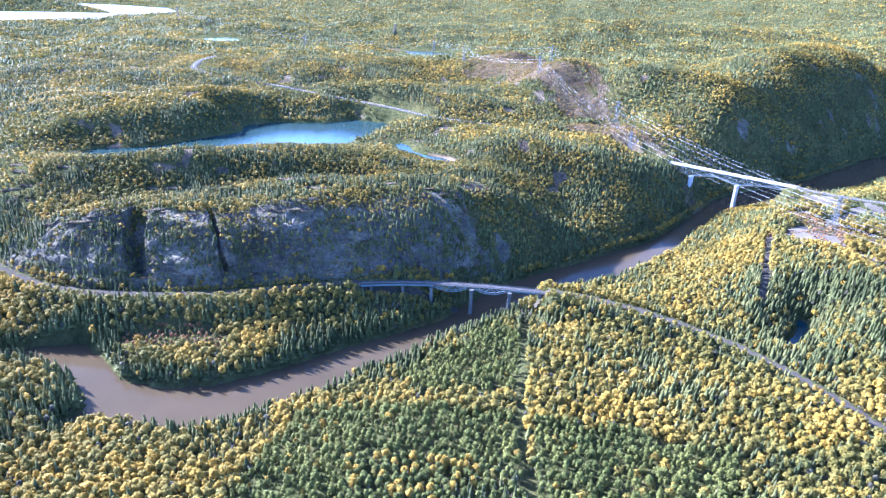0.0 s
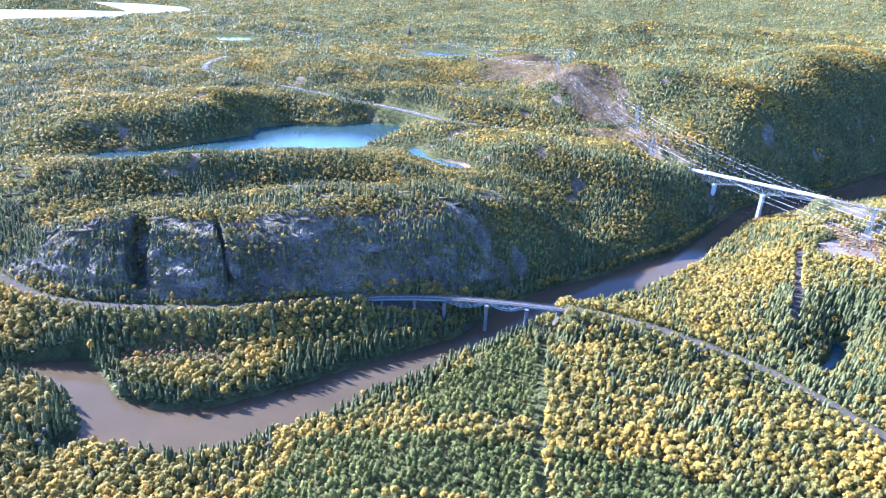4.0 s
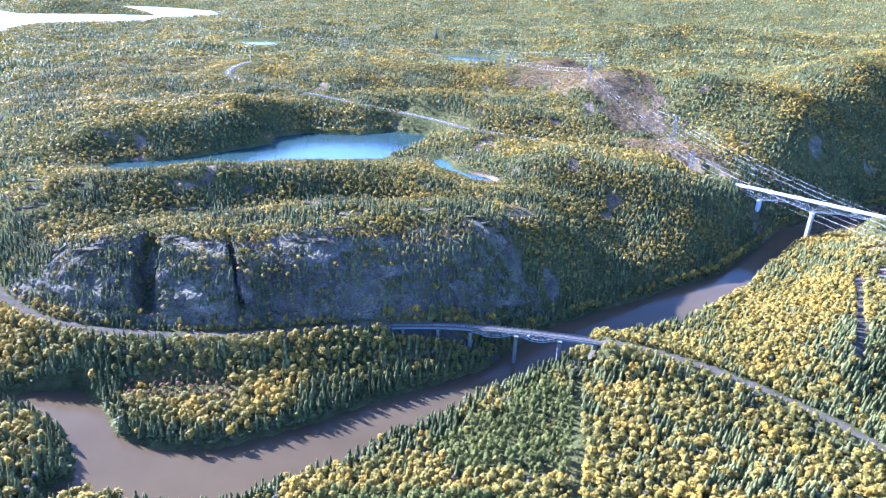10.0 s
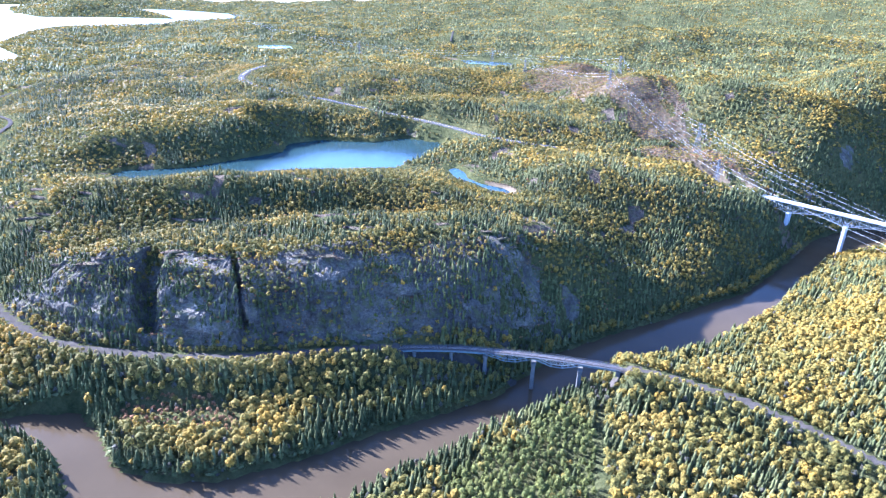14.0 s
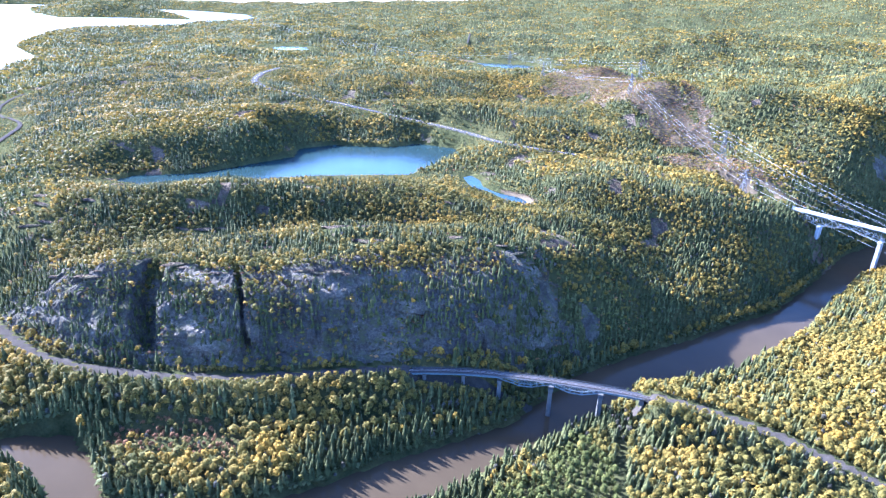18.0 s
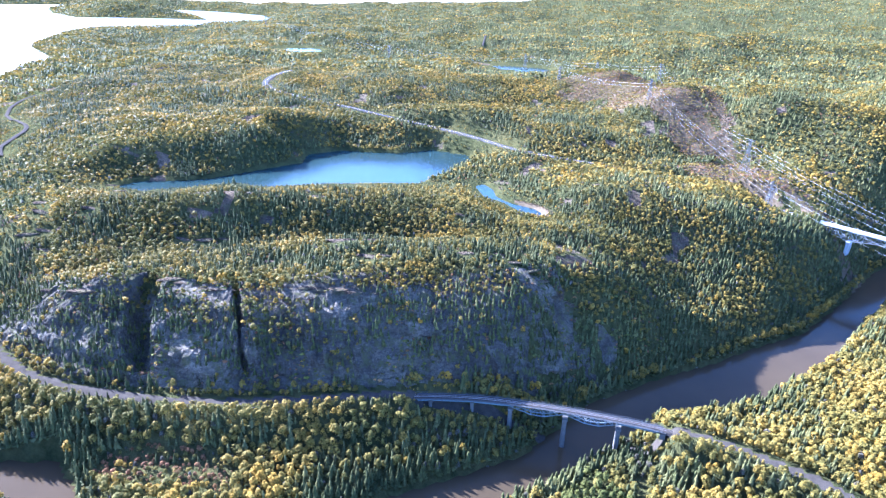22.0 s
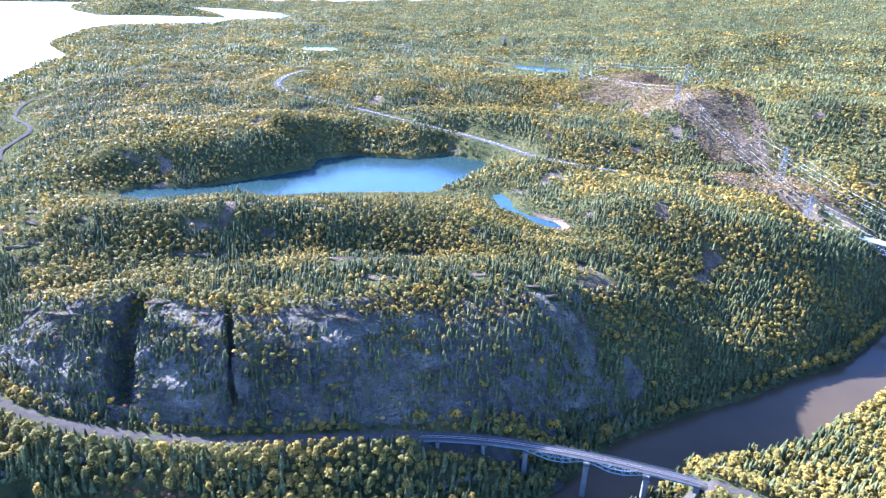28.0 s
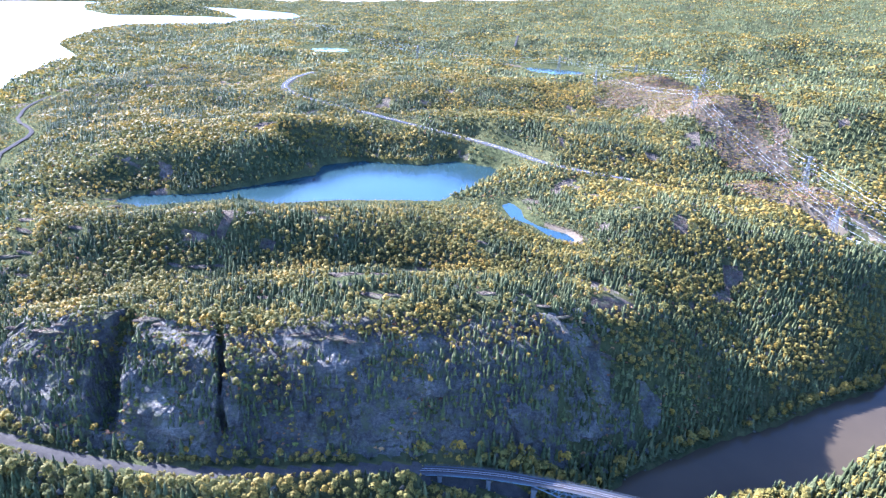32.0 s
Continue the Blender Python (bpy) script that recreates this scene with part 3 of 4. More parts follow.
def cliff_mesh():
    """The bare rock faces above the railway: a sheet along the cliff foot, broken into blocks and ledges."""
    foot = dense_line(CLIFF_FOOT[3:19], 1.1)
    up = np.concatenate([np.arange(0, 26, 1.1), np.arange(26, 76, 2.0)])
    P = np.array([(p[0], p[1]) for p, _ in foot])
    N = np.array([(-d[1], d[0]) for _, d in foot])
    S = np.arange(len(foot)) * 1.1
    X, Y = P[:, None, 0] + N[:, None, 0] * up[None, :], P[:, None, 1] + N[:, None, 1] * up[None, :]
    Z = ground_height(X, Y)
    SS, EE = np.broadcast_to(S[:, None], X.shape), np.broadcast_to(up[None, :], X.shape)
    table = np.random.RandomState(8).uniform(-1, 1, (97, 97))
    lean = SS + 0.35 * Z + 2.0 * wobble(SS, Z, 9, 41)
    rise = Z + 0.12 * SS + 1.5 * wobble(SS, Z, 11, 42)
    block = table[np.floor(lean / 15).astype(int) % 97, np.floor(rise / 12).astype(int) % 97]
    small = table[np.floor(lean / 5.2).astype(int) % 97, np.floor(rise / 3.0 + 40).astype(int) % 97]
    out = 2.1 * block + 1.3 * small + 1.6 * wobble(SS, Z, 24, 43) + 0.9 * wobble(SS, Z, 7, 44) + 0.35 * wobble(SS, Z, 2.6, 45)
    edge = smooth(EE, 0, 4) * (1 - smooth(EE, 58, 76)) * smooth(SS, 0, 15) * (1 - smooth(SS, S[-1] - 15, S[-1]))
    out = out * edge
    X, Y = X - N[:, None, 0] * out, Y - N[:, None, 1] * out
    Z = Z + 0.55 * edge + 0.2 * small * edge - 0.9 * (1 - edge)
    co = np.stack([X, Y, Z], -1).reshape(-1, 3)
    n, m = X.shape
    i = (np.arange(n - 1)[:, None] * m + np.arange(m - 1)[None, :]).ravel()
    return array_mesh("cliff", co, np.stack([i, i + m, i + m + 1, i + 1], 1), False)


def dense_line(line, step):
    pts = [np.array(p, float) for p in line]
    fine = []
    for i in range(len(pts) - 1):
        p0, p1, p2, p3 = pts[max(i - 1, 0)], pts[i], pts[i + 1], pts[min(i + 2, len(pts) - 1)]
        for k in range(16):
            t = k / 16
            fine.append(0.5 * ((2 * p1) + (p2 - p0) * t + (2 * p0 - 5 * p1 + 4 * p2 - p3) * t * t + (3 * p1 - p0 - 3 * p2 + p3) * t ** 3))
    fine = np.array(fine + [pts[-1]])
    run = np.concatenate([[0], np.cumsum(np.hypot(*np.diff(fine, axis=0).T))])
    at = np.arange(0, run[-1], step)
    p = np.stack([np.interp(at, run, fine[:, 0]), np.interp(at, run, fine[:, 1])], 1)
    d = np.gradient(p, axis=0)
    d /= np.hypot(d[:, 0], d[:, 1])[:, None]
    return list(zip(p, d))


cliff = tagged(new("cliff", cliff_mesh()), "grey fractured granite cliff with ledges and clefts above the railway", "cliff", kind="structure")
cliff.data.materials.append(MAT["rock"])
# ---- forest ----


def unit(v):
    return v / np.maximum(np.linalg.norm(v, axis=-1, keepdims=True), 1e-9)


def spruce_shape(rs, tiers, petals, thin=0.19):
    """A ragged conifer one metre high: places, triangles and normals."""
    co, faces, normals = [], [], []
    for k in range(tiers):
        base = 0.05 + 0.80 * k / tiers
        topz = min(1.0, base + 1.6 / tiers)
        r = thin * (1 - 0.86 * k / tiers) * rs.uniform(0.85, 1.15)
        off = rs.uniform(0, 6.3)
        n = len(co)
        co.append((rs.uniform(-0.01, 0.01), rs.uniform(-0.01, 0.01), topz))
        normals.append((0, 0, 1))
        for j in range(petals):
            a0, am = off + 6.283 * (j - 0.5) / petals, off + 6.283 * j / petals
            q, l = r * rs.uniform(0.75, 1.3), r * 0.6
            co += [(l * math.cos(a0), l * math.sin(a0), base + 0.3 * (topz - base)), (q * math.cos(am), q * math.sin(am), base - 0.03 * rs.uniform(0, 1))]
            normals += [(math.cos(a0), math.sin(a0), 0.1), (math.cos(am), math.sin(am), 0.45)]
        for j in range(2 * petals):
            faces.append((n, n + 1 + j, n + 1 + (j + 1) % (2 * petals)))
    return np.array(co), np.array(faces), unit(np.array(normals, float))


def spire_shape(rs, thin):
    """A slim three-sided conifer, for trees far off."""
    a = rs.uniform(0, 6.3) + np.array((0, 2.09, 4.19))
    r = thin * rs.uniform(0.8, 1.2, 3)
    co = np.concatenate([[(0, 0, 1.0)], np.stack([r * np.cos(a), r * np.sin(a), np.full(3, 0.04)], -1)])
    return co, np.array(((0, 1, 2), (0, 2, 3), (0, 3, 1))), unit(np.concatenate([[(0, 0, 1.0)], np.stack([np.cos(a), np.sin(a), np.full(3, 0.3)], -1)]))


def leafy_shape(rs, sprays, size, wide=0.36):
    """A broad lobed crown one metre high, made of sprays of leaves that mostly face outwards, with gaps between: places, triangles and normals."""
    co, faces, normals = [], [], []
    lobes = unit(rs.normal(size=(5, 3)) + np.array((0, 0, 0.3)))
    for k in range(sprays):
        d = unit(rs.normal(size=3))
        if d[2] < -0.45:
            d[2] = -d[2]
        bulge = 0.68 + 0.46 * max(0.0, float((lobes @ d).max())) ** 4
        c = np.array((0, 0, 0.55)) + d * np.array((0.28, 0.28, 0.34)) * bulge * rs.uniform(0.3, 1.0) ** 0.4
        c[2] -= 0.08 * (c[0] ** 2 + c[1] ** 2) / 0.07
        f = unit(d + np.array((0, 0, 0.35)) + rs.normal(size=3) * 0.42)
        u = unit(np.cross(f, rs.normal(size=3)))
        v = np.cross(f, u)
        s, n = size * rs.uniform(0.7, 1.3), len(co)
        for a in (0, 2.09, 4.19):
            q = s * rs.uniform(0.75, 1.25)
            co.append(c + u * q * math.cos(a) + v * q * math.sin(a))
            normals.append(unit(d * 0.8 + np.array((0, 0, 0.12)) + f))
        faces.append((n, n + 1, n + 2))
    return np.array(co) * np.array((wide / 0.36, wide / 0.36, 1)), np.array(faces), np.array(normals)


def planted(name, shapes, xyz, height, width, turn, mat, label, category, seed, tone=None):
    """Many plants of one kind in one mesh. Every plant takes one of the shapes."""
    rs = np.random.RandomState(seed)
    pick = rs.randint(len(shapes), size=len(xyz))
    tone = np.clip(rs.normal(0.5, 0.22, len(xyz)), 0, 1) if tone is None else tone
    co, faces, normals, tones, total = [], [], [], [], 0
    for k, (shape, tri, out) in enumerate(shapes):
        w = pick == k
        if not w.any():
            continue
        c, s = np.cos(turn[w])[:, None], np.sin(turn[w])[:, None]
        x, y, z = shape[None, :, 0], shape[None, :, 1], shape[None, :, 2]
        h, b = height[w][:, None], width[w][:, None]
        p = np.stack([(x * c - y * s) * b, (x * s + y * c) * b, z * h], -1) + xyz[w][:, None, :]
        nx, ny = out[None, :, 0], out[None, :, 1]
        n = int(w.sum())
        normals.append(np.stack([nx * c - ny * s, nx * s + ny * c, np.broadcast_to(out[None, :, 2], (n, len(shape)))], -1).reshape(-1, 3))
        tones.append(np.repeat(tone[w], len(shape)))
        faces.append((tri[None] + (np.arange(n) * len(shape))[:, None, None] + total).reshape(-1, 3))
        co.append(p.reshape(-1, 3))
        total += n * len(shape)
    me = array_mesh(name, np.concatenate(co), np.concatenate(faces), True, np.concatenate(normals), np.concatenate(tones))
    me.materials.append(mat)
    return tagged(new(name, me), label, category, kind="stuff")


def scatter(x0, x1, y0, y1, step, seed):
    rs = np.random.RandomState(seed)
    X, Y = np.meshgrid(np.arange(x0, x1, step), np.arange(y0, y1, step))
    X, Y = X.ravel() + rs.uniform(-0.48, 0.48, X.size) * step, Y.ravel() + rs.uniform(-0.48, 0.48, X.size) * step
    return X, Y


PLANTATIONS = [[(-30, 372), (8, 408), (44, 452), (66, 426), (62, 385), (54, 338), (-8, 342)], [(-85, 322), (-40, 330), (50, 322), (48, 225), (-105, 225)],
               [(58, 318), (110, 312), (150, 296), (175, 290), (160, 225), (54, 225)]]


def grow(zone, x0, x1, y0, y1, step, tall, shapes, seed, keep=None):
    x, y = scatter(x0, x1, y0, y1, step, seed)
    if keep is not None:
        w = keep(x, y)
        x, y = x[w], y[w]
    w = ~open_ground(x, y)
    x, y = x[w], y[w]
    rs = np.random.RandomState(seed + 1)
    z = ground_height(x, y) - 0.3
    mix = 0.75 * wobble(x, y, 60, 21) + 0.55 * wobble(x, y, 21, 22) + 0.5 * rs.uniform(-1, 1, len(x))
    e, s = cliff_side(x, y)
    river = shore(x, y, RIVER)
    # spruces line the water's edge and the lakes, broadleaves stand on the flats
    mix -= 0.9 * (1 - smooth(river, 3, 16)) * ((y < 480) | (e > 0))
    mix += 0.22 + 0.12 * ((e < 0) & (river > 14)) - 0.55 * (1 - smooth(shore(x, y, CREEK), 25, 85)) + 0.02 * (e > 48) - 0.9 * ((e > 2) & (e < 46) & (x < 0)) - 0.75 * (e > 2) * (1 - smooth(e, 50, 100)) * (x >= 0) - 0.08 * ((e >= 46) & (x > -60))
    ragged = 7 * wobble(x, y, 24, 24)
    plantation = np.zeros(len(x), bool)
    for area in PLANTATIONS:
        plantation |= shore(x, y, area) < ragged
    hot = ((x + 195) / 42) ** 2 + ((y - 408) / 15) ** 2 < 1 + 0.4 * wobble(x, y, 15, 23)
    mix -= 0.22 * (y > 1500)
    kind = np.where(mix > 0.92, 3, np.where(mix > 0.02, 2, np.where(mix > -0.26, 1, 0)))
    kind = np.where(rs.rand(len(x)) < 0.09, rs.randint(0, 4, len(x)), kind)
    kind = np.where(plantation & (rs.rand(len(x)) < 0.95), 4, kind)
    kind = np.where((kind == 4) & (rs.rand(len(x)) < 0.14), -1, kind)
    kind = np.where((hot & (rs.rand(len(x)) < 0.7)) | ((rs.rand(len(x)) < 0.05) & (e > 40)), 5, kind)
    d = cleared(x, y)
    cut = (d < 16) & ((y > 880) | ((y > 560) & (y < 700)))
    kind = np.where(cut, np.choose(np.minimum((rs.rand(len(x)) * 4).astype(int), 3), (5, 6, 2, 2)), kind)
    kind = np.where(~cut & ~plantation & (rs.rand(len(x)) < 0.055), 6, kind)
    small = np.where(e > 3, 0.62 + 0.1 * smooth(y, 780, 900), 0.9) * np.where((e > 3) & (e < 55) & (x < 40), 0.9, 1.0)
    small = np.where(hot & (kind != 5), 0.6, small)
    small = np.where(cut, 0.38, small)
    for road in (HIGHWAY_WEST, FAR_ROAD, LEFT_TRACK):
        d, a = line_distance(x, y, road)
        seen = ((a > 340) & (a < 480)) | ((a > 560) & (a < 650)) | (a > 840) if road is HIGHWAY_WEST else a >= 0
        small = np.where(seen, small * (0.4 + 0.6 * smooth(d, 8, 34)), small)
    d, a = line_distance(x, y, HIGHWAY_EAST)
    small = np.where(a < 260, small * (0.4 + 0.6 * smooth(d, 8, 30)), small)
    near_shore = (y < 778 + 0.4 * (x + 288)) & (x < -90)
    small = np.where(near_shore, small * (0.45 + 0.55 * smooth(shore(x, y, LAKE), 6, 55)), small)
    for area in (FAR_POND, BEND_POND, POND):
        small = small * (0.25 + 0.75 * smooth(shore(x, y, area), 6, 60)) if area is not POND else small * (0.55 + 0.45 * smooth(shore(x, y, area), 3, 18))
    rail, _ = line_distance(x, y, RAIL)
    small = small * (0.4 + 0.6 * smooth(rail, 3.0, 11))
    small = np.where((rail < 7) & (y > 470) & (x < 85) & (x > -80), np.clip((20 - z) / 16, 0.25, 0.8), small)
    for k, (key, label, hi, wid, cat) in enumerate((("spruce", "dark green spruces, close together", 0.88, 1.28, "conifers"), ("spruce_pale", "paler grey-green spruces", 0.8, 1.28, "conifers"),
                                                    ("birch", "yellow-green birches turning in autumn", 0.76, 1.0, "broadleaf trees"), ("aspen", "golden yellow aspens", 0.80, 0.95, "broadleaf trees"),
                                                    ("pine", "evenly planted dark green pines", 0.9, 0.62, "conifers"), ("rust", "rust-red autumn shrubs", 0.40, 1.1, "shrubs"), ("bare", "grey leafless shrubs and small trees", 0.58, 0.85, "shrubs"))):
        w = kind == k
        if not w.any():
            continue
        n = int(w.sum())
        h = tall * hi * (0.5 + 0.72 * rs.rand(n) ** 0.8) * small[w]
        b = h * wid * rs.uniform(0.8, 1.25, n)
        conifer = k < 2
        tone = np.clip(0.5 + 0.42 * wobble(x[w], y[w], 38, 25) + 0.17 * rs.normal(size=n), 0, 1)
        planted("spruce_trees" if conifer else "leafy_trees", shapes[0] if conifer else shapes[1], np.stack([x[w], y[w], z[w]], -1), h, b,
                rs.uniform(0, 6.28, n), MAT[key], label + zone, cat, seed + 7 + k, tone)


RS = np.random.RandomState(5)
NEAR = ([spruce_shape(RS, 6, 4, 0.19) for _ in range(8)], [leafy_shape(RS, 105, 0.066, 0.37) for _ in range(10)])
BANK = ([spruce_shape(RS, 4, 4, 0.19) for _ in range(6)], [leafy_shape(RS, 44, 0.1, 0.37) for _ in range(10)])
HILL = ([spruce_shape(RS, 4, 3, 0.20) for _ in range(6)], [leafy_shape(RS, 26, 0.125, 0.37) for _ in range(10)])
MIDDLE = ([spruce_shape(RS, 2, 3, 0.21) for _ in range(5)], [leafy_shape(RS, 11, 0.19, 0.42) for _ in range(8)])
DISTANT = ([spire_shape(RS, 0.30) for _ in range(5)], [leafy_shape(RS, 4, 0.36, 0.5) for _ in range(6)])
STAND = (-45, 62, 228, 276)


def riverside(x, y):
    stand = (x > STAND[0]) & (x < STAND[1]) & (y > STAND[2]) & (y < STAND[3])
    return ~stand & ~uphill(x, y) & (x > -0.8 * y - 60) & (x < 0.86 * y + 60)


def uphill(x, y):
    return cliff_side(x, y)[0] > 3


grow(" along the river", -430, 470, 236, 480, 3.5, 13.0, NEAR, 100, riverside)
grow(" on the far bank", -430, 470, 480, 800, 3.4, 13.0, BANK, 120, riverside)
grow(" on the cliff hill", -430, 470, 440, 800, 3.2, 13.0, HILL, 150, uphill)
grow(" on the plateau", -900, 1050, 480, 1500, 4.6, 12.0, MIDDLE, 200, lambda x, y: ((y > 800) | (x < -430) | (x > 470)) & (x > -0.86 * y - 20) & (x < 0.72 * y + 60))
grow(" beneath the flight", -300, 300, -120, 232, 9.0, 13.0, MIDDLE, 260)
grow(" of distant hills", -4200, 3600, 1000, 2700, 8.6, 12.0, DISTANT, 300, lambda x, y: ((y > 1500) | (x < -900) | (x > 1050)) & (x > -1.05 * y + 60) & (x < 0.72 * y + 60))
grow(" beyond the last ridges", -4200, 3600, 2700, 4650, 14.0, 15.0, DISTANT, 340, lambda x, y: (x > -1.05 * y + 60) & (x < 0.72 * y + 60))


def fringe(name, x, y, tall, mat, label, category, seed):
    """Low tufts of grass and sedge."""
    rs = np.random.RandomState(seed)
    n = len(x)
    h = tall * rs.uniform(0.6, 1.3, n)
    planted(name, [leafy_shape(rs, 5, 0.26, 0.5) for _ in range(3)], np.stack([x, y, ground_height(x, y) - 0.25 * h], -1), h, h * rs.uniform(1.2, 2.0, n), rs.uniform(0, 6.28, n), mat, label, category, seed)


fx, fy = scatter(-110, 40, 740, 900, 1.6, 61)
fd = shore(fx, fy, POND)
fw = (fd > 0.2) & (fd < 4.5) & (fx + 0.45 * fy > 335)
fringe("sedge", fx[fw], fy[fw], 1.0, MAT["sedge"], "tan sedge fringe along the pond shore", "grass", 62)
fx, fy = scatter(-290, -150, 300, 425, 1.5, 63)
fd = shore(fx, fy, RIVER)
fw = (fd > 0.2) & (fd < 3.5) & (wobble(fx, fy, 12, 64) > -0.2)
fringe("sedge", fx[fw], fy[fw], 0.9, MAT["sedge"], "pale reeds and grass along the river shore", "grass", 65)
fx, fy = scatter(330, 560, 500, 760, 3.0, 66)
fl = ((fx - 415) / 75) ** 2 + ((fy - 635) / 85) ** 2
fw = (fl < 1) & (wobble(fx, fy, 17, 13) > -0.3) & np.all([line_distance(fx, fy, t)[0] > 6 for t in TRACKS], axis=0)
fringe("scrub", fx[fw], fy[fw], 1.5, MAT["rust"], "low reddish scrub between the sandy tracks", "shrubs", 67)

fx, fy = scatter(-60, 480, 560, 1700, 3.2, 68)
fd = cleared(fx, fy)
fw = (fd < 18) & ((fy > 925) | (fy < 700)) & ~inside(fx, fy, RIVER)
fx, fy = fx[fw], fy[fw]
pick = np.random.RandomState(69).rand(len(fx)) + 0.3 * wobble(fx, fy, 30, 70)
for lo, hi, key, words, seed in ((-1, 0.3, "rust", "low reddish shrubs of the power line clearing", 72), (0.3, 0.5, "sedge", "tan dry grass of the power line clearing", 73),
                                 (0.5, 0.62, "bare", "grey leafless brush of the power line clearing", 74), (0.62, 2, "birch", "yellow-green birch scrub of the power line clearing", 75)):
    fw = (pick >= lo) & (pick < hi)
    fringe("scrub", fx[fw], fy[fw], 2.3, MAT[key], words, "shrubs", seed)

fx, fy = scatter(-400, 110, 440, 660, 2.4, 76)
fe, fs = cliff_side(fx, fy)
fw = (fe > 3) & (fe < 62) & (wobble(fx, fy, 14, 77) + 0.6 * wobble(fx, fy, 5, 78) > 0.05)
fx, fy = fx[fw], fy[fw]
pick = np.random.RandomState(79).rand(len(fx)) + 0.3 * wobble(fx, fy, 20, 80)
for lo, hi, key, words, seed in ((-1, 0.12, "rust", "rust-red shrubs in the cracks of the cliff", 82), (0.12, 0.3, "birch", "yellow-green shrubs on the ledges of the cliff", 83), (0.3, 2, "pine", "dark green juniper and low pine on the ledges", 84)):
    fw = (pick >= lo) & (pick < hi)
    fringe("scrub", fx[fw], fy[fw], 2.0, MAT[key], words, "shrubs", seed)

fx, fy = scatter(-420, 450, 280, 830, 2.6, 86)
fd = shore(fx, fy, RIVER)
fw = (fd > 0.2) & (fd < 6.5) & (np.abs(fx + 30) < 0.75 * fy + 45)
fx, fy = fx[fw], fy[fw]
pick = np.random.RandomState(87).rand(len(fx)) + 0.5 * wobble(fx, fy, 25, 88)
for lo, hi, key, words, seed in ((-1, 0.35, "spruce_pale", "grey-green alders crowding the river bank", 89), (0.35, 1.25, "spruce", "young spruces on the river bank", 90), (1.25, 2, "birch", "yellow-green willow scrub on the river bank", 91)):
    fw = (pick >= lo) & (pick < hi)
    fringe("scrub", fx[fw], fy[fw], 2.8, MAT[key], words, "shrubs", seed)
# ---- helpers for built things ----


def box(bm, a, b, w, h, up=(0, 0, 1)):
    """A bar of width w and height h from a to b."""
    a, b = Vector(a), Vector(b)
    d = (b - a).normalized()
    side = d.cross(Vector(up))
    side = side.normalized() if side.length > 1e-4 else Vector((1, 0, 0))
    top = side.cross(d).normalized()
    v = [bm.verts.new(p + side * (i * w / 2) + top * (j * h / 2)) for p in (a, b) for i, j in ((-1, -1), (1, -1), (1, 1), (-1, 1))]
    for q in ((0, 3, 2, 1), (4, 5, 6, 7), (0, 1, 5, 4), (1, 2, 6, 5), (2, 3, 7, 6), (3, 0, 4, 7)):
        bm.faces.new([v[i] for i in q])


def part(name, bm, mat, parent=None, label=""):
    me = bpy.data.meshes.new(name)
    bmesh.ops.recalc_face_normals(bm, faces=bm.faces[:])
    bm.to_mesh(me)
    bm.free()
    me.materials.append(mat)
    ob = new(name, me)
    if parent:
        ob.parent = parent
    return tagged(ob, label)


def bar(name, a, b, w, h, mat, parent, up=(0, 0, 1), label=""):
    bm = bmesh.new()
    box(bm, a, b, w, h, up)
    return part(name, bm, mat, parent, label)


def thing(name, label, category, group=""):
    return tagged(new(name), label, category, group)


def ribbon(name, line, step, profile, z, mat, parent=None, start=0.0, end=1e9):
    """A strip swept along a line. profile: pairs of offset to the right and height."""
    rows = [(p, d, i * step) for i, (p, d) in enumerate(dense_line(line, step)) if start <= i * step <= end]
    co, n = [], len(profile)
    for p, d, a in rows:
        base = float(np.interp(a, *z)) if isinstance(z, tuple) else z
        co += [(p[0] + d[1] * off, p[1] - d[0] * off, base + h) for off, h in profile]
    k = (np.arange(len(rows) - 1)[:, None] * n + np.arange(n - 1)[None, :]).ravel()
    me = array_mesh(name, np.array(co), np.stack([k, k + 1, k + n + 1, k + n], 1), False)
    me.materials.append(mat)
    ob = new(name, me)
    if parent:
        ob.parent = parent
    return ob


# ---- railway ----
RAIL_STEPS = dense_line(RAIL, 1.0)


def rail_at(x):
    """The place on the railway on the bridge's stretch with that x, and the way it runs."""
    p, d = min((q for q in RAIL_STEPS if q[0][1] > 440 and q[0][0] < 160), key=lambda q: abs(q[0][0] - x))
    return Vector((p[0], p[1], RAIL_Z)), Vector((d[0], d[1], 0))


BED = [(3.3, -1.3), (2.2, -0.05), (1.5, 0.2), (-1.5, 0.2), (-2.2, -0.05), (-3.3, -1.3)]
RUN_WEST = next(i for i, (p, d) in enumerate(RAIL_STEPS) if p[0] > -78 and p[1] < 600)
RUN_EAST = next(i for i, (p, d) in enumerate(RAIL_STEPS) if p[0] > 84)
for a, b in ((0, RUN_WEST + 2), (RUN_EAST - 2, 1e9)):
    tagged(ribbon("railway_bed", RAIL, 2.0, BED, RAIL_Z - 0.4, MAT["ballast"], None, a, b), "grey gravel ballast bed of a single railway track", "railway", kind="structure")
for off in (0.75, -0.75):
    tagged(ribbon("rail", RAIL, 2.0, [(off + 0.09, -0.22), (off + 0.09, 0.02), (off - 0.09, 0.02), (off - 0.09, -0.22)], RAIL_Z, MAT["rail"]),
           "long worn steel running rail of the track", "rail", "rails of the track")
tagged(ribbon("sleepers", RAIL, 2.0, [(1.3, -0.33), (1.3, -0.16), (-1.3, -0.16), (-1.3, -0.33)], RAIL_Z, MAT["sleeper"]), "dark timber sleepers under the rails", "sleepers", kind="stuff")

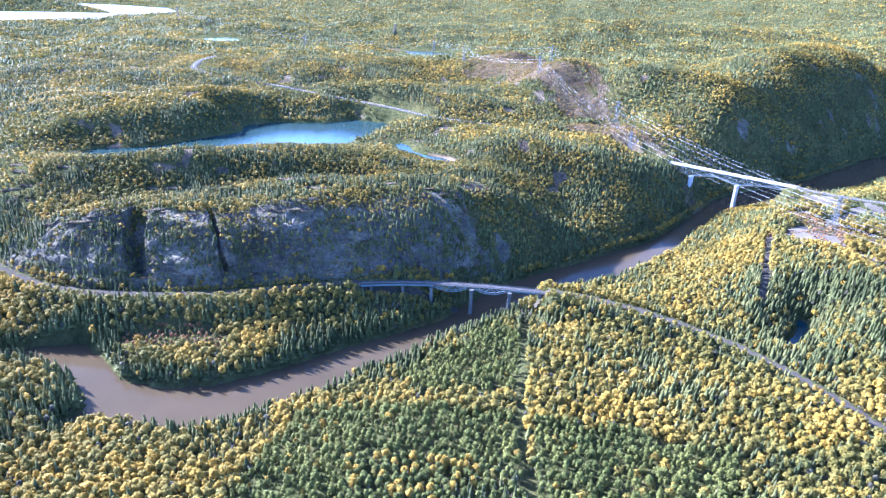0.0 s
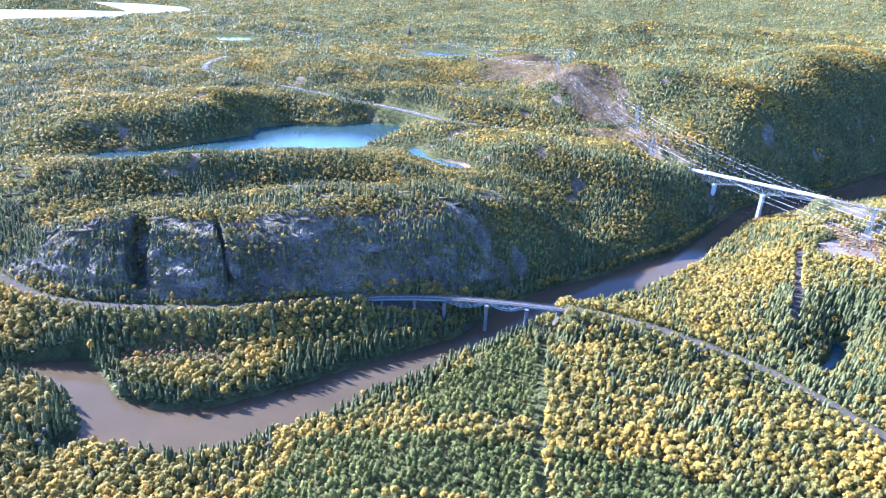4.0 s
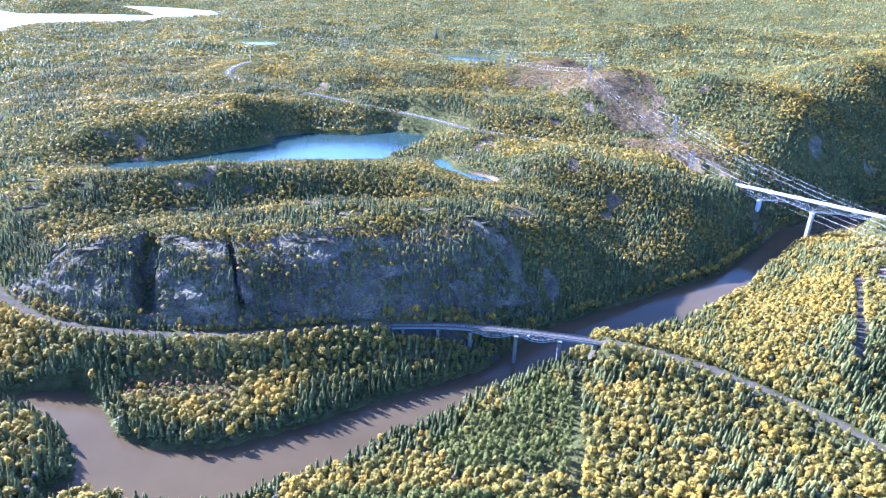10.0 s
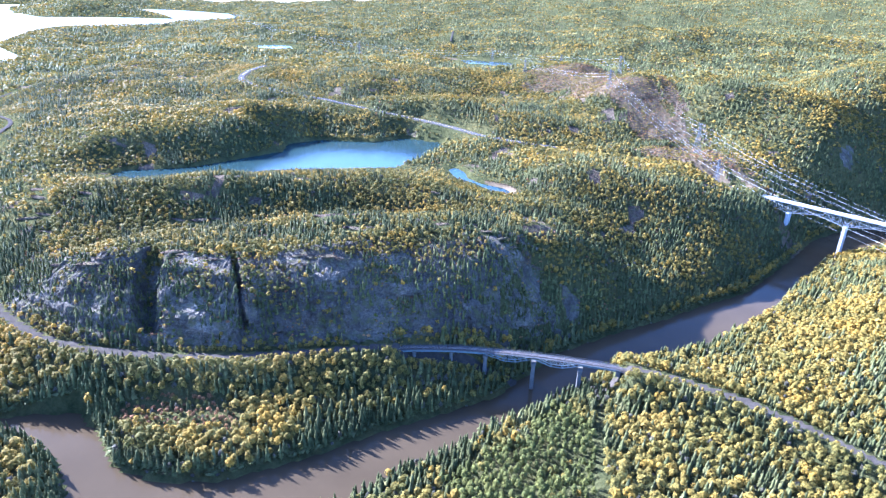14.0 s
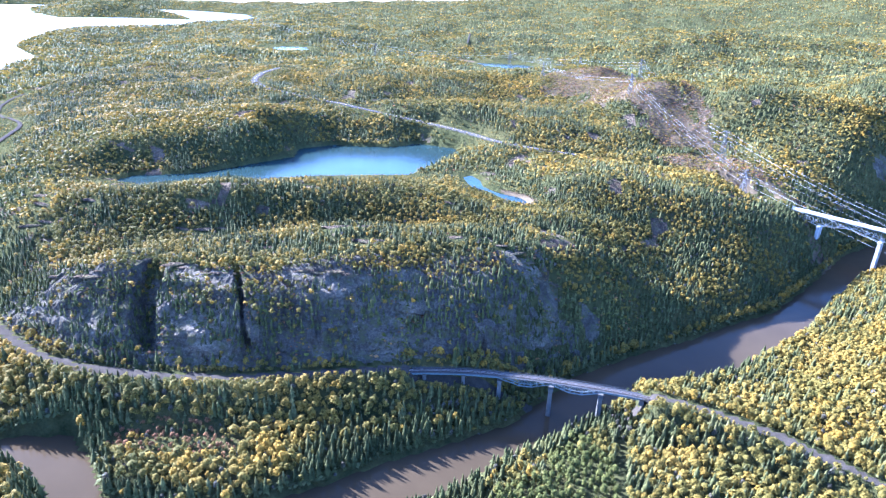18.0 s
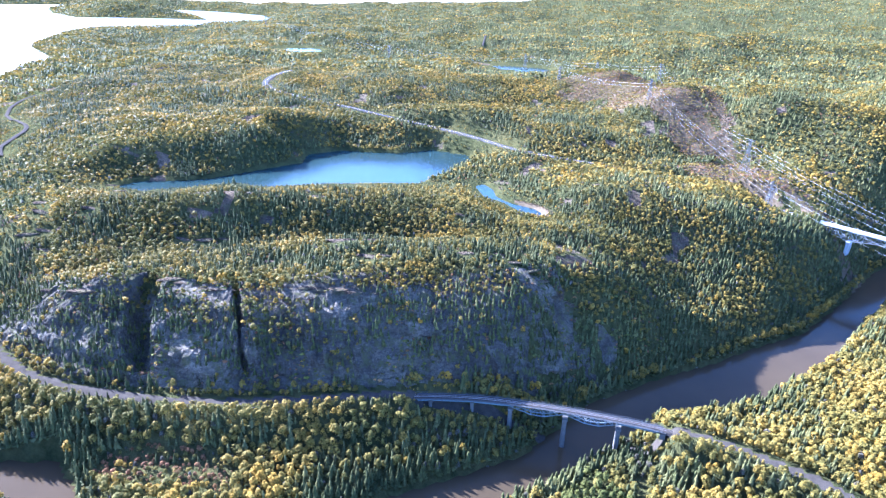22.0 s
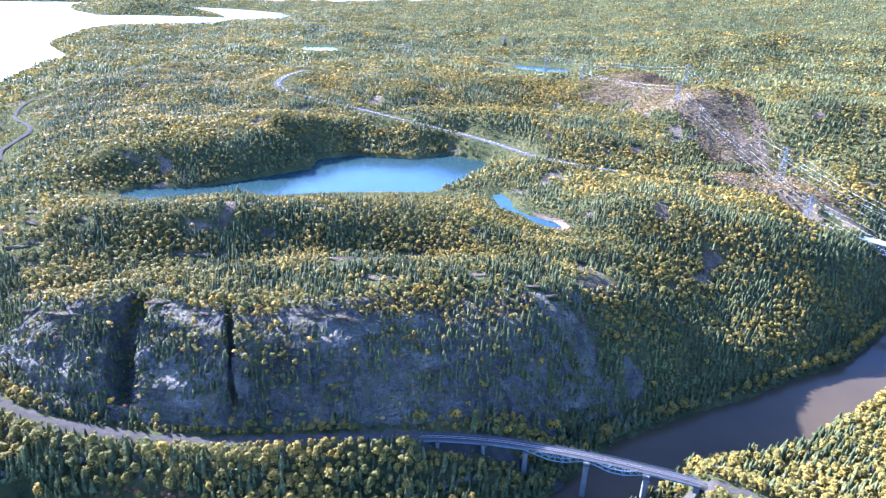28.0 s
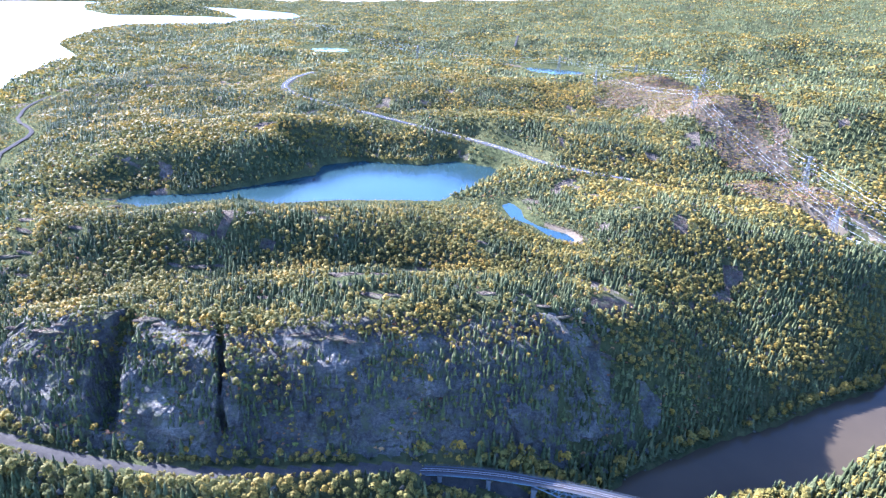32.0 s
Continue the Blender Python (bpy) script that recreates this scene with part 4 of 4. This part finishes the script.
PIERS = (-61, -34, -9, 26, 59)
bridge = thing("railway_bridge", "grey steel railway bridge on concrete piers over the river", "bridge")
for k, px in enumerate(PIERS):
    p, d = rail_at(px)
    n = Vector((-d.y, d.x, 0))
    ground_z = float(ground_height(np.array([p.x]), np.array([p.y]))[0]) - 2
    head = RAIL_Z - (3.2, 3.2, 4.6, 6.6, 6.6)[k]
    bm = bmesh.new()
    w, l = (4.6, 2.0) if k < 2 else (5.6, 2.6)
    lower = [bm.verts.new(p + n * i * (w / 2 + 0.5) + d * j * (l / 2 + 0.35) + Vector((0, 0, ground_z - RAIL_Z))) for i, j in ((-1, -0.7), (-0.75, -1), (0.75, -1), (1, -0.7), (1, 0.7), (0.75, 1), (-0.75, 1), (-1, 0.7))]
    upper = [bm.verts.new(p + n * i * (w / 2) + d * j * (l / 2) + Vector((0, 0, head - RAIL_Z))) for i, j in ((-1, -0.7), (-0.75, -1), (0.75, -1), (1, -0.7), (1, 0.7), (0.75, 1), (-0.75, 1), (-1, 0.7))]
    for i in range(8):
        bm.faces.new((lower[i], lower[(i + 1) % 8], upper[(i + 1) % 8], upper[i]))
    bm.faces.new(upper)
    pier = part("pier", bm, MAT["concrete"], bridge, "weathered pale concrete pier")
    bar("pier_cap", p - n * (w / 2 + 0.5) + Vector((0, 0, head - RAIL_Z + 0.4)), p + n * (w / 2 + 0.5) + Vector((0, 0, head - RAIL_Z + 0.4)), l + 0.8, 0.9, MAT["concrete"], pier)
for px, turned in ((-78, 1), (85, -1)):
    p, d = rail_at(px)
    n = Vector((-d.y, d.x, 0))
    bar("abutment", p - n * 3.0 + Vector((0, 0, -3.2)), p + n * 3.0 + Vector((0, 0, -3.2)), 3.0, 5.0, MAT["concrete"], bridge)


def rail_line(x0, x1, off, z, count):
    out = []
    for i in range(count + 1):
        p, d = rail_at(x0 + (x1 - x0) * i / count)
        out.append(p + Vector((-d.y, d.x, 0)) * off + Vector((0, 0, z)))
    return out


ribbon("deck", RAIL, 2.0, [(2.7, -0.75), (2.7, -0.36), (-2.7, -0.36), (-2.7, -0.75), (2.7, -0.75)], RAIL_Z, MAT["deck"], bridge, RUN_WEST - 1, RUN_EAST + 1)
for side in (1, -1):
    for a, b in ((-78, -61), (-61, -34), (-34, -9), (59, 85)):
        pts = rail_line(a, b, side * 1.35, -1.75, 1)
        girder = bar("girder", pts[0], pts[1], 0.35, 2.0, MAT["girder"], bridge, label="blue-grey riveted plate girder")
        for i in range(1, 7):
            q = pts[0].lerp(pts[1], i / 7) + Vector((0, side * 0.22, 0))
            bar("stiffener", q - Vector((0, 0, 0.95)), q + Vector((0, 0, 0.95)), 0.12, 0.18, MAT["girder"], girder, (1, 0, 0))
    for a, b in ((-9, 26), (26, 59)):
        count = 8
        top = rail_line(a, b, side * 1.6, -1.1, count)
        low = [p + Vector((0, 0, -1.6 - 4.0 * min(1, 2.6 * i / count, 2.6 * (count - i) / count))) for i, p in enumerate(top)]
        for i in range(count):
            bar("top_chord", top[i], top[i + 1], 0.45, 0.5, MAT["steel"], bridge)
            bar("bottom_chord", low[i], low[i + 1], 0.45, 0.45, MAT["steel"], bridge)
            pair = (top[i], low[i + 1]) if i >= count / 2 else (low[i], top[i + 1])
            bar("diagonal", *pair, 0.36, 0.36, MAT["steel"], bridge)
        for i in range(count + 1):
            bar("post", top[i], low[i], 0.34, 0.34, MAT["steel"], bridge, (0, 1, 0))
    ribbon("walkway", RAIL, 2.0, [(side * 2.7, -0.34), (side * 3.5, -0.34), (side * 3.5, -0.5), (side * 2.7, -0.5), (side * 2.7, -0.34)], RAIL_Z, MAT["walk"], bridge, RUN_WEST, RUN_EAST)
    for z in (0.2, 0.75):
        ribbon("handrail", RAIL, 2.0, [(side * 3.45 + 0.06, z - 0.06), (side * 3.45 + 0.06, z + 0.06), (side * 3.45 - 0.06, z + 0.06), (side * 3.45 - 0.06, z - 0.06)], RAIL_Z, MAT["walk"], bridge, RUN_WEST, RUN_EAST)
    for i in range(55):
        p, d = rail_at(-77 + 3.0 * i)
        q = p + Vector((-d.y, d.x, 0)) * side * 3.45
        bar("baluster", q + Vector((0, 0, -0.5)), q + Vector((0, 0, 0.8)), 0.1, 0.1, MAT["walk"], bridge, (0, 1, 0))
for i, (u, v) in enumerate(zip(rail_line(-9, 59, 1.6, -4.6, 16), rail_line(-9, 59, -1.6, -4.6, 16))):
    bar("cross_brace", u, v, 0.25, 0.25, MAT["steel"], bridge)

# ---- highway and its bridge ----
ROAD = [(6.8, -1.6), (5.0, -0.05), (3.7, 0.12), (-3.7, 0.12), (-5.0, -0.05), (-6.8, -1.6)]
for line, rise in ((HIGHWAY_WEST, WEST_RISE), (HIGHWAY_EAST, EAST_RISE)):
    road = tagged(ribbon("road", line, 6.0, ROAD, (rise[0], tuple(v + 0.5 for v in rise[1])), MAT["asphalt"]), "pale two-lane highway with gravel shoulders", "road", kind="structure")
    tagged(ribbon("road_marking", line, 6.0, [(0.14, 0.16), (-0.14, 0.16)], (rise[0], tuple(v + 0.5 for v in rise[1])), MAT["yellow_paint"]), "worn yellow centre line", "marking", kind="structure")
    for side in (1, -1):
        tagged(ribbon("shoulder", line, 6.0, [(side * 3.7, 0.16), (side * 5.1, 0.0)][::side], (rise[0], tuple(v + 0.5 for v in rise[1])), MAT["verge"]), "sandy gravel shoulder", "road", kind="structure")

for line, words in ((FAR_ROAD, "pale distant road over a forest ridge"), (LEFT_TRACK, "grey gravel track curving through distant forest")):
    far = [(p, d) for p, d in dense_line(line, 12.0)]
    heights = ground_height(np.array([p[0] for p, d in far]), np.array([p[1] for p, d in far]))
    tagged(ribbon("road", line, 12.0, [(2.6, 0.2), (0, 0.6), (-2.6, 0.2)], (tuple(12.0 * i for i in range(len(far))), tuple(float(h) + 1.5 for h in heights)), MAT["ballast"]), words, "road", kind="structure")

A, B = Vector((283, 896, HIGHWAY_Z)), Vector((436, 760.8, HIGHWAY_Z))
ALONG = (B - A).normalized()
ACROSS = Vector((-ALONG.y, ALONG.x, 0))
LENGTH = (B - A).length
STANDS = (0.0, 0.37, 0.67, 1.0)
hb = thing("highway_bridge", "pale steel truss highway bridge on tall concrete piers", "bridge")
bar("deck", A - ALONG * 3 + Vector((0, 0, 0.1)), B + ALONG * 3 + Vector((0, 0, 0.1)), 10.0, 0.7, MAT["pale_deck"], hb, label="bright sunlit concrete deck")
for side in (1, -1):
    bar("parapet", A - ALONG * 3 + ACROSS * side * 4.9 + Vector((0, 0, 0.8)), B + ALONG * 3 + ACROSS * side * 4.9 + Vector((0, 0, 0.8)), 0.35, 0.7, MAT["pale_deck"], hb)
    count = 30
    top = [A + (B - A) * (i / count) + ACROSS * side * 3.6 + Vector((0, 0, -1.0)) for i in range(count + 1)]
    low = []
    for i in range(count + 1):
        f = i / count
        near = min(abs(f - STANDS[1]), abs(f - STANDS[2]))
        low.append(top[i] + Vector((0, 0, -5.0 - 6.0 * max(0.0, 1 - near / 0.17) ** 1.3)))
    for i in range(count):
        bar("top_chord", top[i], top[i + 1], 0.5, 0.6, MAT["white_steel"], hb)
        bar("bottom_chord", low[i], low[i + 1], 0.5, 0.5, MAT["white_steel"], hb)
        bar("diagonal", *((top[i], low[i + 1]) if i % 2 else (low[i], top[i + 1])), 0.36, 0.36, MAT["white_steel"], hb)
    for i in range(0, count + 1):
        bar("post", top[i], low[i], 0.3, 0.3, MAT["white_steel"], hb, (0, 1, 0))
for f in STANDS[1:3]:
    p = A + (B - A) * f
    gz = float(ground_height(np.array([p.x]), np.array([p.y]))[0]) - 3
    bm = bmesh.new()
    for i in (1, -1):
        box(bm, (p + ACROSS * i * 3.8).to_2d().to_3d() + Vector((0, 0, gz)), (p + ACROSS * i * 3.4).to_2d().to_3d() + Vector((0, 0, 39.5)), 2.6, 3.0, ALONG)
    box(bm, p.to_2d().to_3d() + Vector((0, 0, gz)), p.to_2d().to_3d() + Vector((0, 0, 39)), 5.2, 1.4, ALONG)
    pier = part("pier", bm, MAT["pale_deck"], hb, "tall pale concrete pier")
    bar("pier_cap", (p - ACROSS * 6).to_2d().to_3d() + Vector((0, 0, 40.2)), (p + ACROSS * 6).to_2d().to_3d() + Vector((0, 0, 40.2)), 3.6, 1.8, MAT["pale_deck"], pier)
for p in (A, B):
    bar("abutment", p - ACROSS * 6.6 + Vector((0, 0, -4.2)), p + ACROSS * 6.6 + Vector((0, 0, -4.2)), 3.0, 7.6, MAT["concrete"], hb)

# ---- power line ----


def tower(x, y, height, turn, arms):
    """A lattice tower: four legs, bracing rings, crossarms and insulators."""
    gz = float(ground_height(np.array([x]), np.array([y]))[0])
    t = thing("power_pylon", "grey galvanised lattice pylon carrying power lines on rock", "pylon", "pylons of the power line")
    t.matrix_world = pose(x, y, gz - 0.5, 0, 0, turn)
    h, base, neck = height, height * 0.115, height * 0.028
    def half(z):
        return base + (neck - base) * min(1.0, z / (h * 0.72))
    levels = [h * f for f in (0, 0.16, 0.30, 0.42, 0.53, 0.63, 0.72, 0.81, 0.90, 1.0)]
    corners = ((1, 1), (-1, 1), (-1, -1), (1, -1))
    for cx, cy in corners:
        bm = bmesh.new()
        rings = [[bm.verts.new((cx * half(z) + i * 0.13, cy * half(z) + j * 0.13, z)) for i, j in ((-1, -1), (1, -1), (1, 1), (-1, 1))] for z in levels]
        for r, q in zip(rings[:-1], rings[1:]):
            for k in range(4):
                bm.faces.new((r[k], r[(k + 1) % 4], q[(k + 1) % 4], q[k]))
        bm.faces.new(rings[-1])
        part("leg", bm, MAT["galvanised"], t)
    for z0, z1 in zip(levels[:-1], levels[1:]):
        for k in range(4):
            (ax, ay), (bx, by) = corners[k], corners[(k + 1) % 4]
            bar("brace", (ax * half(z0), ay * half(z0), z0), (bx * half(z1), by * half(z1), z1), 0.15, 0.15, MAT["galvanised"], t, (0, 0.3, 1))
            bar("brace", (bx * half(z0), by * half(z0), z0), (ax * half(z1), ay * half(z1), z1), 0.15, 0.15, MAT["galvanised"], t, (0, 0.3, 1))
            bar("strut", (ax * half(z1), ay * half(z1), z1), (bx * half(z1), by * half(z1), z1), 0.15, 0.15, MAT["galvanised"], t)
    hooks = []
    for z, reach in arms:
        for side in (1, -1):
            bm = bmesh.new()
            box(bm, (0, neck, z), (side * reach, 0, z + 0.6), 0.26, 0.26)
            box(bm, (0, -neck, z), (side * reach, 0, z + 0.6), 0.26, 0.26)
            box(bm, (0, 0, z + 2.2), (side * reach, 0, z + 0.6), 0.26, 0.26)
            box(bm, (side * reach * 0.5, neck * 0.5, z + 0.3), (side * reach * 0.5, 0, z + 1.4), 0.16, 0.16)
            arm = part("crossarm", bm, MAT["galvanised"], t)
            bar("insulator", (side * reach, 0, z + 0.5), (side * reach, 0, z - 2.2), 0.28, 0.28, MAT["insulator"], arm, (0, 1, 0))
            hooks.append(t.matrix_world @ Vector((side * reach, 0, z - 2.2)))
    return hooks


def wire(a, b, sag, parent, thick=0.05):
    n = 20
    pts = [a.lerp(b, i / n) - Vector((0, 0, sag * 4 * (i / n) * (1 - i / n))) for i in range(n + 1)]
    bm = bmesh.new()
    rings = []
    for p in pts:
        rings.append([bm.verts.new(p + Vector(o) * thick) for o in ((1, 0, 0), (-0.5, 0, 0.87), (-0.5, 0, -0.87))])
    for r, q in zip(rings[:-1], rings[1:]):
        for k in range(3):
            bm.faces.new((r[k], r[(k + 1) % 3], q[(k + 1) % 3], q[k]))
    return part("conductor", bm, MAT["wire"], parent)


def power_line(places, label):
    hooks = [tower(*p) for p in places]
    for one, two in zip(hooks[:-1], hooks[1:]):
        span = thing("power_lines", label, "power lines", "spans of the power line")
        for a, b in zip(one, two):
            wire(a, b, 0.022 * (b - a).length, span)


ARMS = ((27, 9), (33, 7), (39, 5))
TALL = tuple((z * 1.1, r * 1.25) for z, r in ARMS)
power_line([(640, 300, 40, 25, ARMS), (418, 640, 36, 28, tuple((z * 0.8, r) for z, r in ARMS)), (266, 1000, 45, 14, TALL), (250, 1620, 46, 16, TALL), (125, 1740, 46, 60, TALL), (-50, 1890, 42, 55, ARMS), (-450, 2020, 40, 55, ARMS), (-1000, 2420, 40, 55, ARMS)],
           "bright aluminium power conductors sagging over the valley")
power_line([(470, 452, 34, 25, ((20, 8), (27, 8))), (252, 858, 32, 20, ((22, 8), (27, 6))), (165, 1200, 32, 22, ((22, 8), (27, 6))), (30, 1480, 32, 22, ((22, 8), (27, 6)))],
           "thin bright conductors of the lower power line")

# ---- nearest trees, one by one ----


def leaf_part(name, shape, height, width, mat, parent, tone):
    me = array_mesh(name, shape[0] * np.array((width, width, height)), shape[1], True, shape[2], np.full(len(shape[0]), tone))
    me.materials.append(mat)
    ob = new(name, me)
    ob.parent = parent
    return ob


def tree(kind, seed):
    rs = np.random.RandomState(seed)
    words = {"spruce": "dark green spruce with a narrow ragged crown", "birch": "yellow-green birch with an open autumn crown", "aspen": "golden yellow aspen with a rounded crown", "pine": "dark green planted pine with a dense crown"}
    t = thing("tree", words[kind], "tree", "trees of the foreground stand")
    h = {"spruce": 13, "birch": 9.5, "aspen": 10, "pine": 9.5}[kind] * rs.uniform(0.9, 1.1)
    bm = bmesh.new()
    rings = []
    for k in range(5):
        f = k / 4
        r, z = 0.2 * (1 - 0.8 * f), h * 0.82 * f
        bend = Vector((0.25 * math.sin(2.1 * f + seed), 0.2 * math.sin(1.7 * f + 2 * seed), 0)) * f
        rings.append([bm.verts.new(Vector((r * math.cos(a * 1.047), r * math.sin(a * 1.047), z)) + bend) for a in range(6)])
    for r, q in zip(rings[:-1], rings[1:]):
        for k in range(6):
            bm.faces.new((r[k], r[(k + 1) % 6], q[(k + 1) % 6], q[k]))
    for k in range(5):
        a, z = seed + k * 2.4, h * (0.35 + 0.09 * k)
        box(bm, (0, 0, z), (1.5 * math.cos(a), 1.5 * math.sin(a), z + (0.9 if kind != "spruce" else -0.3)), 0.1, 0.1)
    part("trunk", bm, MAT["bark"], t)
    if kind == "spruce":
        leaf_part("crown", spruce_shape(rs, 9, 7, 0.17), h, h, MAT["spruce"], t, rs.rand())
    else:
        leaf_part("crown", leafy_shape(rs, 150, 0.062), h, h * (0.75 if kind == "pine" else 0.95), MAT[kind], t, rs.uniform(0.2, 0.8))
    return t


models = [tree(k, 3 + i) for i, k in enumerate(("spruce", "aspen", "birch", "aspen", "spruce", "pine", "birch", "pine"))]
sx, sy = scatter(STAND[0], STAND[1], STAND[2], STAND[3], 4.2, 77)
free = ~open_ground(sx, sy)
sx, sy = sx[free], sy[free]
sz = ground_height(sx, sy) - 0.2
rs = np.random.RandomState(9)
for i in range(min(296, len(sx))):
    right = sx[i] > 44 or rs.rand() < 0.62
    stand = wobble(sx[i], sy[i], 26, 51) + 0.5 * rs.uniform(-1, 1)
    k = (5, 7)[rs.randint(2)] if right else (1, 3)[rs.randint(2)] if stand > 0.15 else (2, 6)[rs.randint(2)] if stand > -0.15 else (0, 4)[rs.randint(2)]
    m = pose(sx[i], sy[i], sz[i], 0, 0, rs.uniform(0, 360))
    if i < len(models):
        models[i].matrix_world = m
    else:
        copy_thing(models[k], m)


# ---- outcrops and boulders ----
def boulder(name, x, y, size, flat, seed, mat, label, category, group, lift=0.0, long=1.0, turn=180.0, deep=1.0):
    """A rounded block of broken granite, partly sunk in the ground."""
    rs = np.random.RandomState(seed)
    bm = bmesh.new()
    bmesh.ops.create_icosphere(bm, subdivisions=3 if size > 4 else 2, radius=1.0)
    cuts = [(Vector(rs.normal(size=3)).normalized(), rs.uniform(0.62, 0.9)) for _ in range(7)]
    off = Vector(rs.uniform(-50, 50, 3))
    for v in bm.verts:
        p = v.co.copy()
        for n, d in cuts:
            over = p.dot(n) - d
            if over > 0:
                p -= n * over * 0.85
        p *= 1 + 0.22 * noise.noise(p * 1.7 + off) + 0.12 * noise.noise(p * 4 + off)
        v.co = Vector((p.x * size * long, p.y * size * rs_ratio(seed) * deep, p.z * size * flat))
    ob = part(name, bm, mat, None, label)
    tagged(ob, "", category, group)
    gz = float(ground_height(np.array([x]), np.array([y]))[0])
    ob.matrix_world = pose(x, y, gz + lift + size * flat * 0.12, rs.uniform(-8, 8), rs.uniform(-8, 8), rs.uniform(-turn, turn))
    return ob


def rs_ratio(seed):
    return 0.65 + 0.3 * ((seed * 37) % 10) / 10


for i, (bx, by, size) in enumerate(SLABS):
    boulder("rock_outcrop", bx, by + 1.5, size, 0.16, 300 + i, MAT["pink_rock"], "bare pinkish-grey granite outcrop among the trees", "rock", "outcrops of the hill", -0.3, 1.3, 16.0, 0.5)
rs = np.random.RandomState(71)
for i in range(46):
    t = rs.rand()
    bx, by = 272 + rs.normal() * 22 + 90 * (rs.rand() - 0.5), 1000 + rs.normal() * 38
    if 30 > abs(bx - 265):
        boulder("rock_outcrop", bx, by, rs.uniform(2.5, 7), 0.4, 400 + i, MAT["pink_rock"], "broken granite blocks in the power line clearing", "rock", "outcrops of the clearing")
edge = [(NORTH_BANK[i], NORTH_BANK[i + 1]) for i in range(6, 20)] + [(SOUTH_BANK[i], SOUTH_BANK[i + 1]) for i in range(12, 30)]
for i in range(70):
    (ax, ay), (cx, cy) = edge[rs.randint(len(edge))]
    f = rs.rand()
    boulder("boulder", ax + (cx - ax) * f + rs.uniform(-1, 1), ay + (cy - ay) * f + rs.uniform(-1, 1), rs.uniform(0.6, 1.7), 0.6, 500 + i, MAT["rock"], "grey boulder at the water's edge", "boulder", "boulders of the shore")
for i in range(60):
    p, d = RAIL_STEPS[rs.randint(170, 430)]
    side = rs.choice((-1, 1))
    q = p + np.array((-d[1], d[0])) * side * rs.uniform(4.2, 7.0)
    if shore(np.array([q[0]]), np.array([q[1]]), RIVER)[0] > 2 and not (-78 < q[0] < 85):
        boulder("boulder", q[0], q[1], rs.uniform(0.5, 1.4), 0.7, 600 + i, MAT["rock"], "broken rock beside the railway embankment", "boulder", "rocks of the embankment")
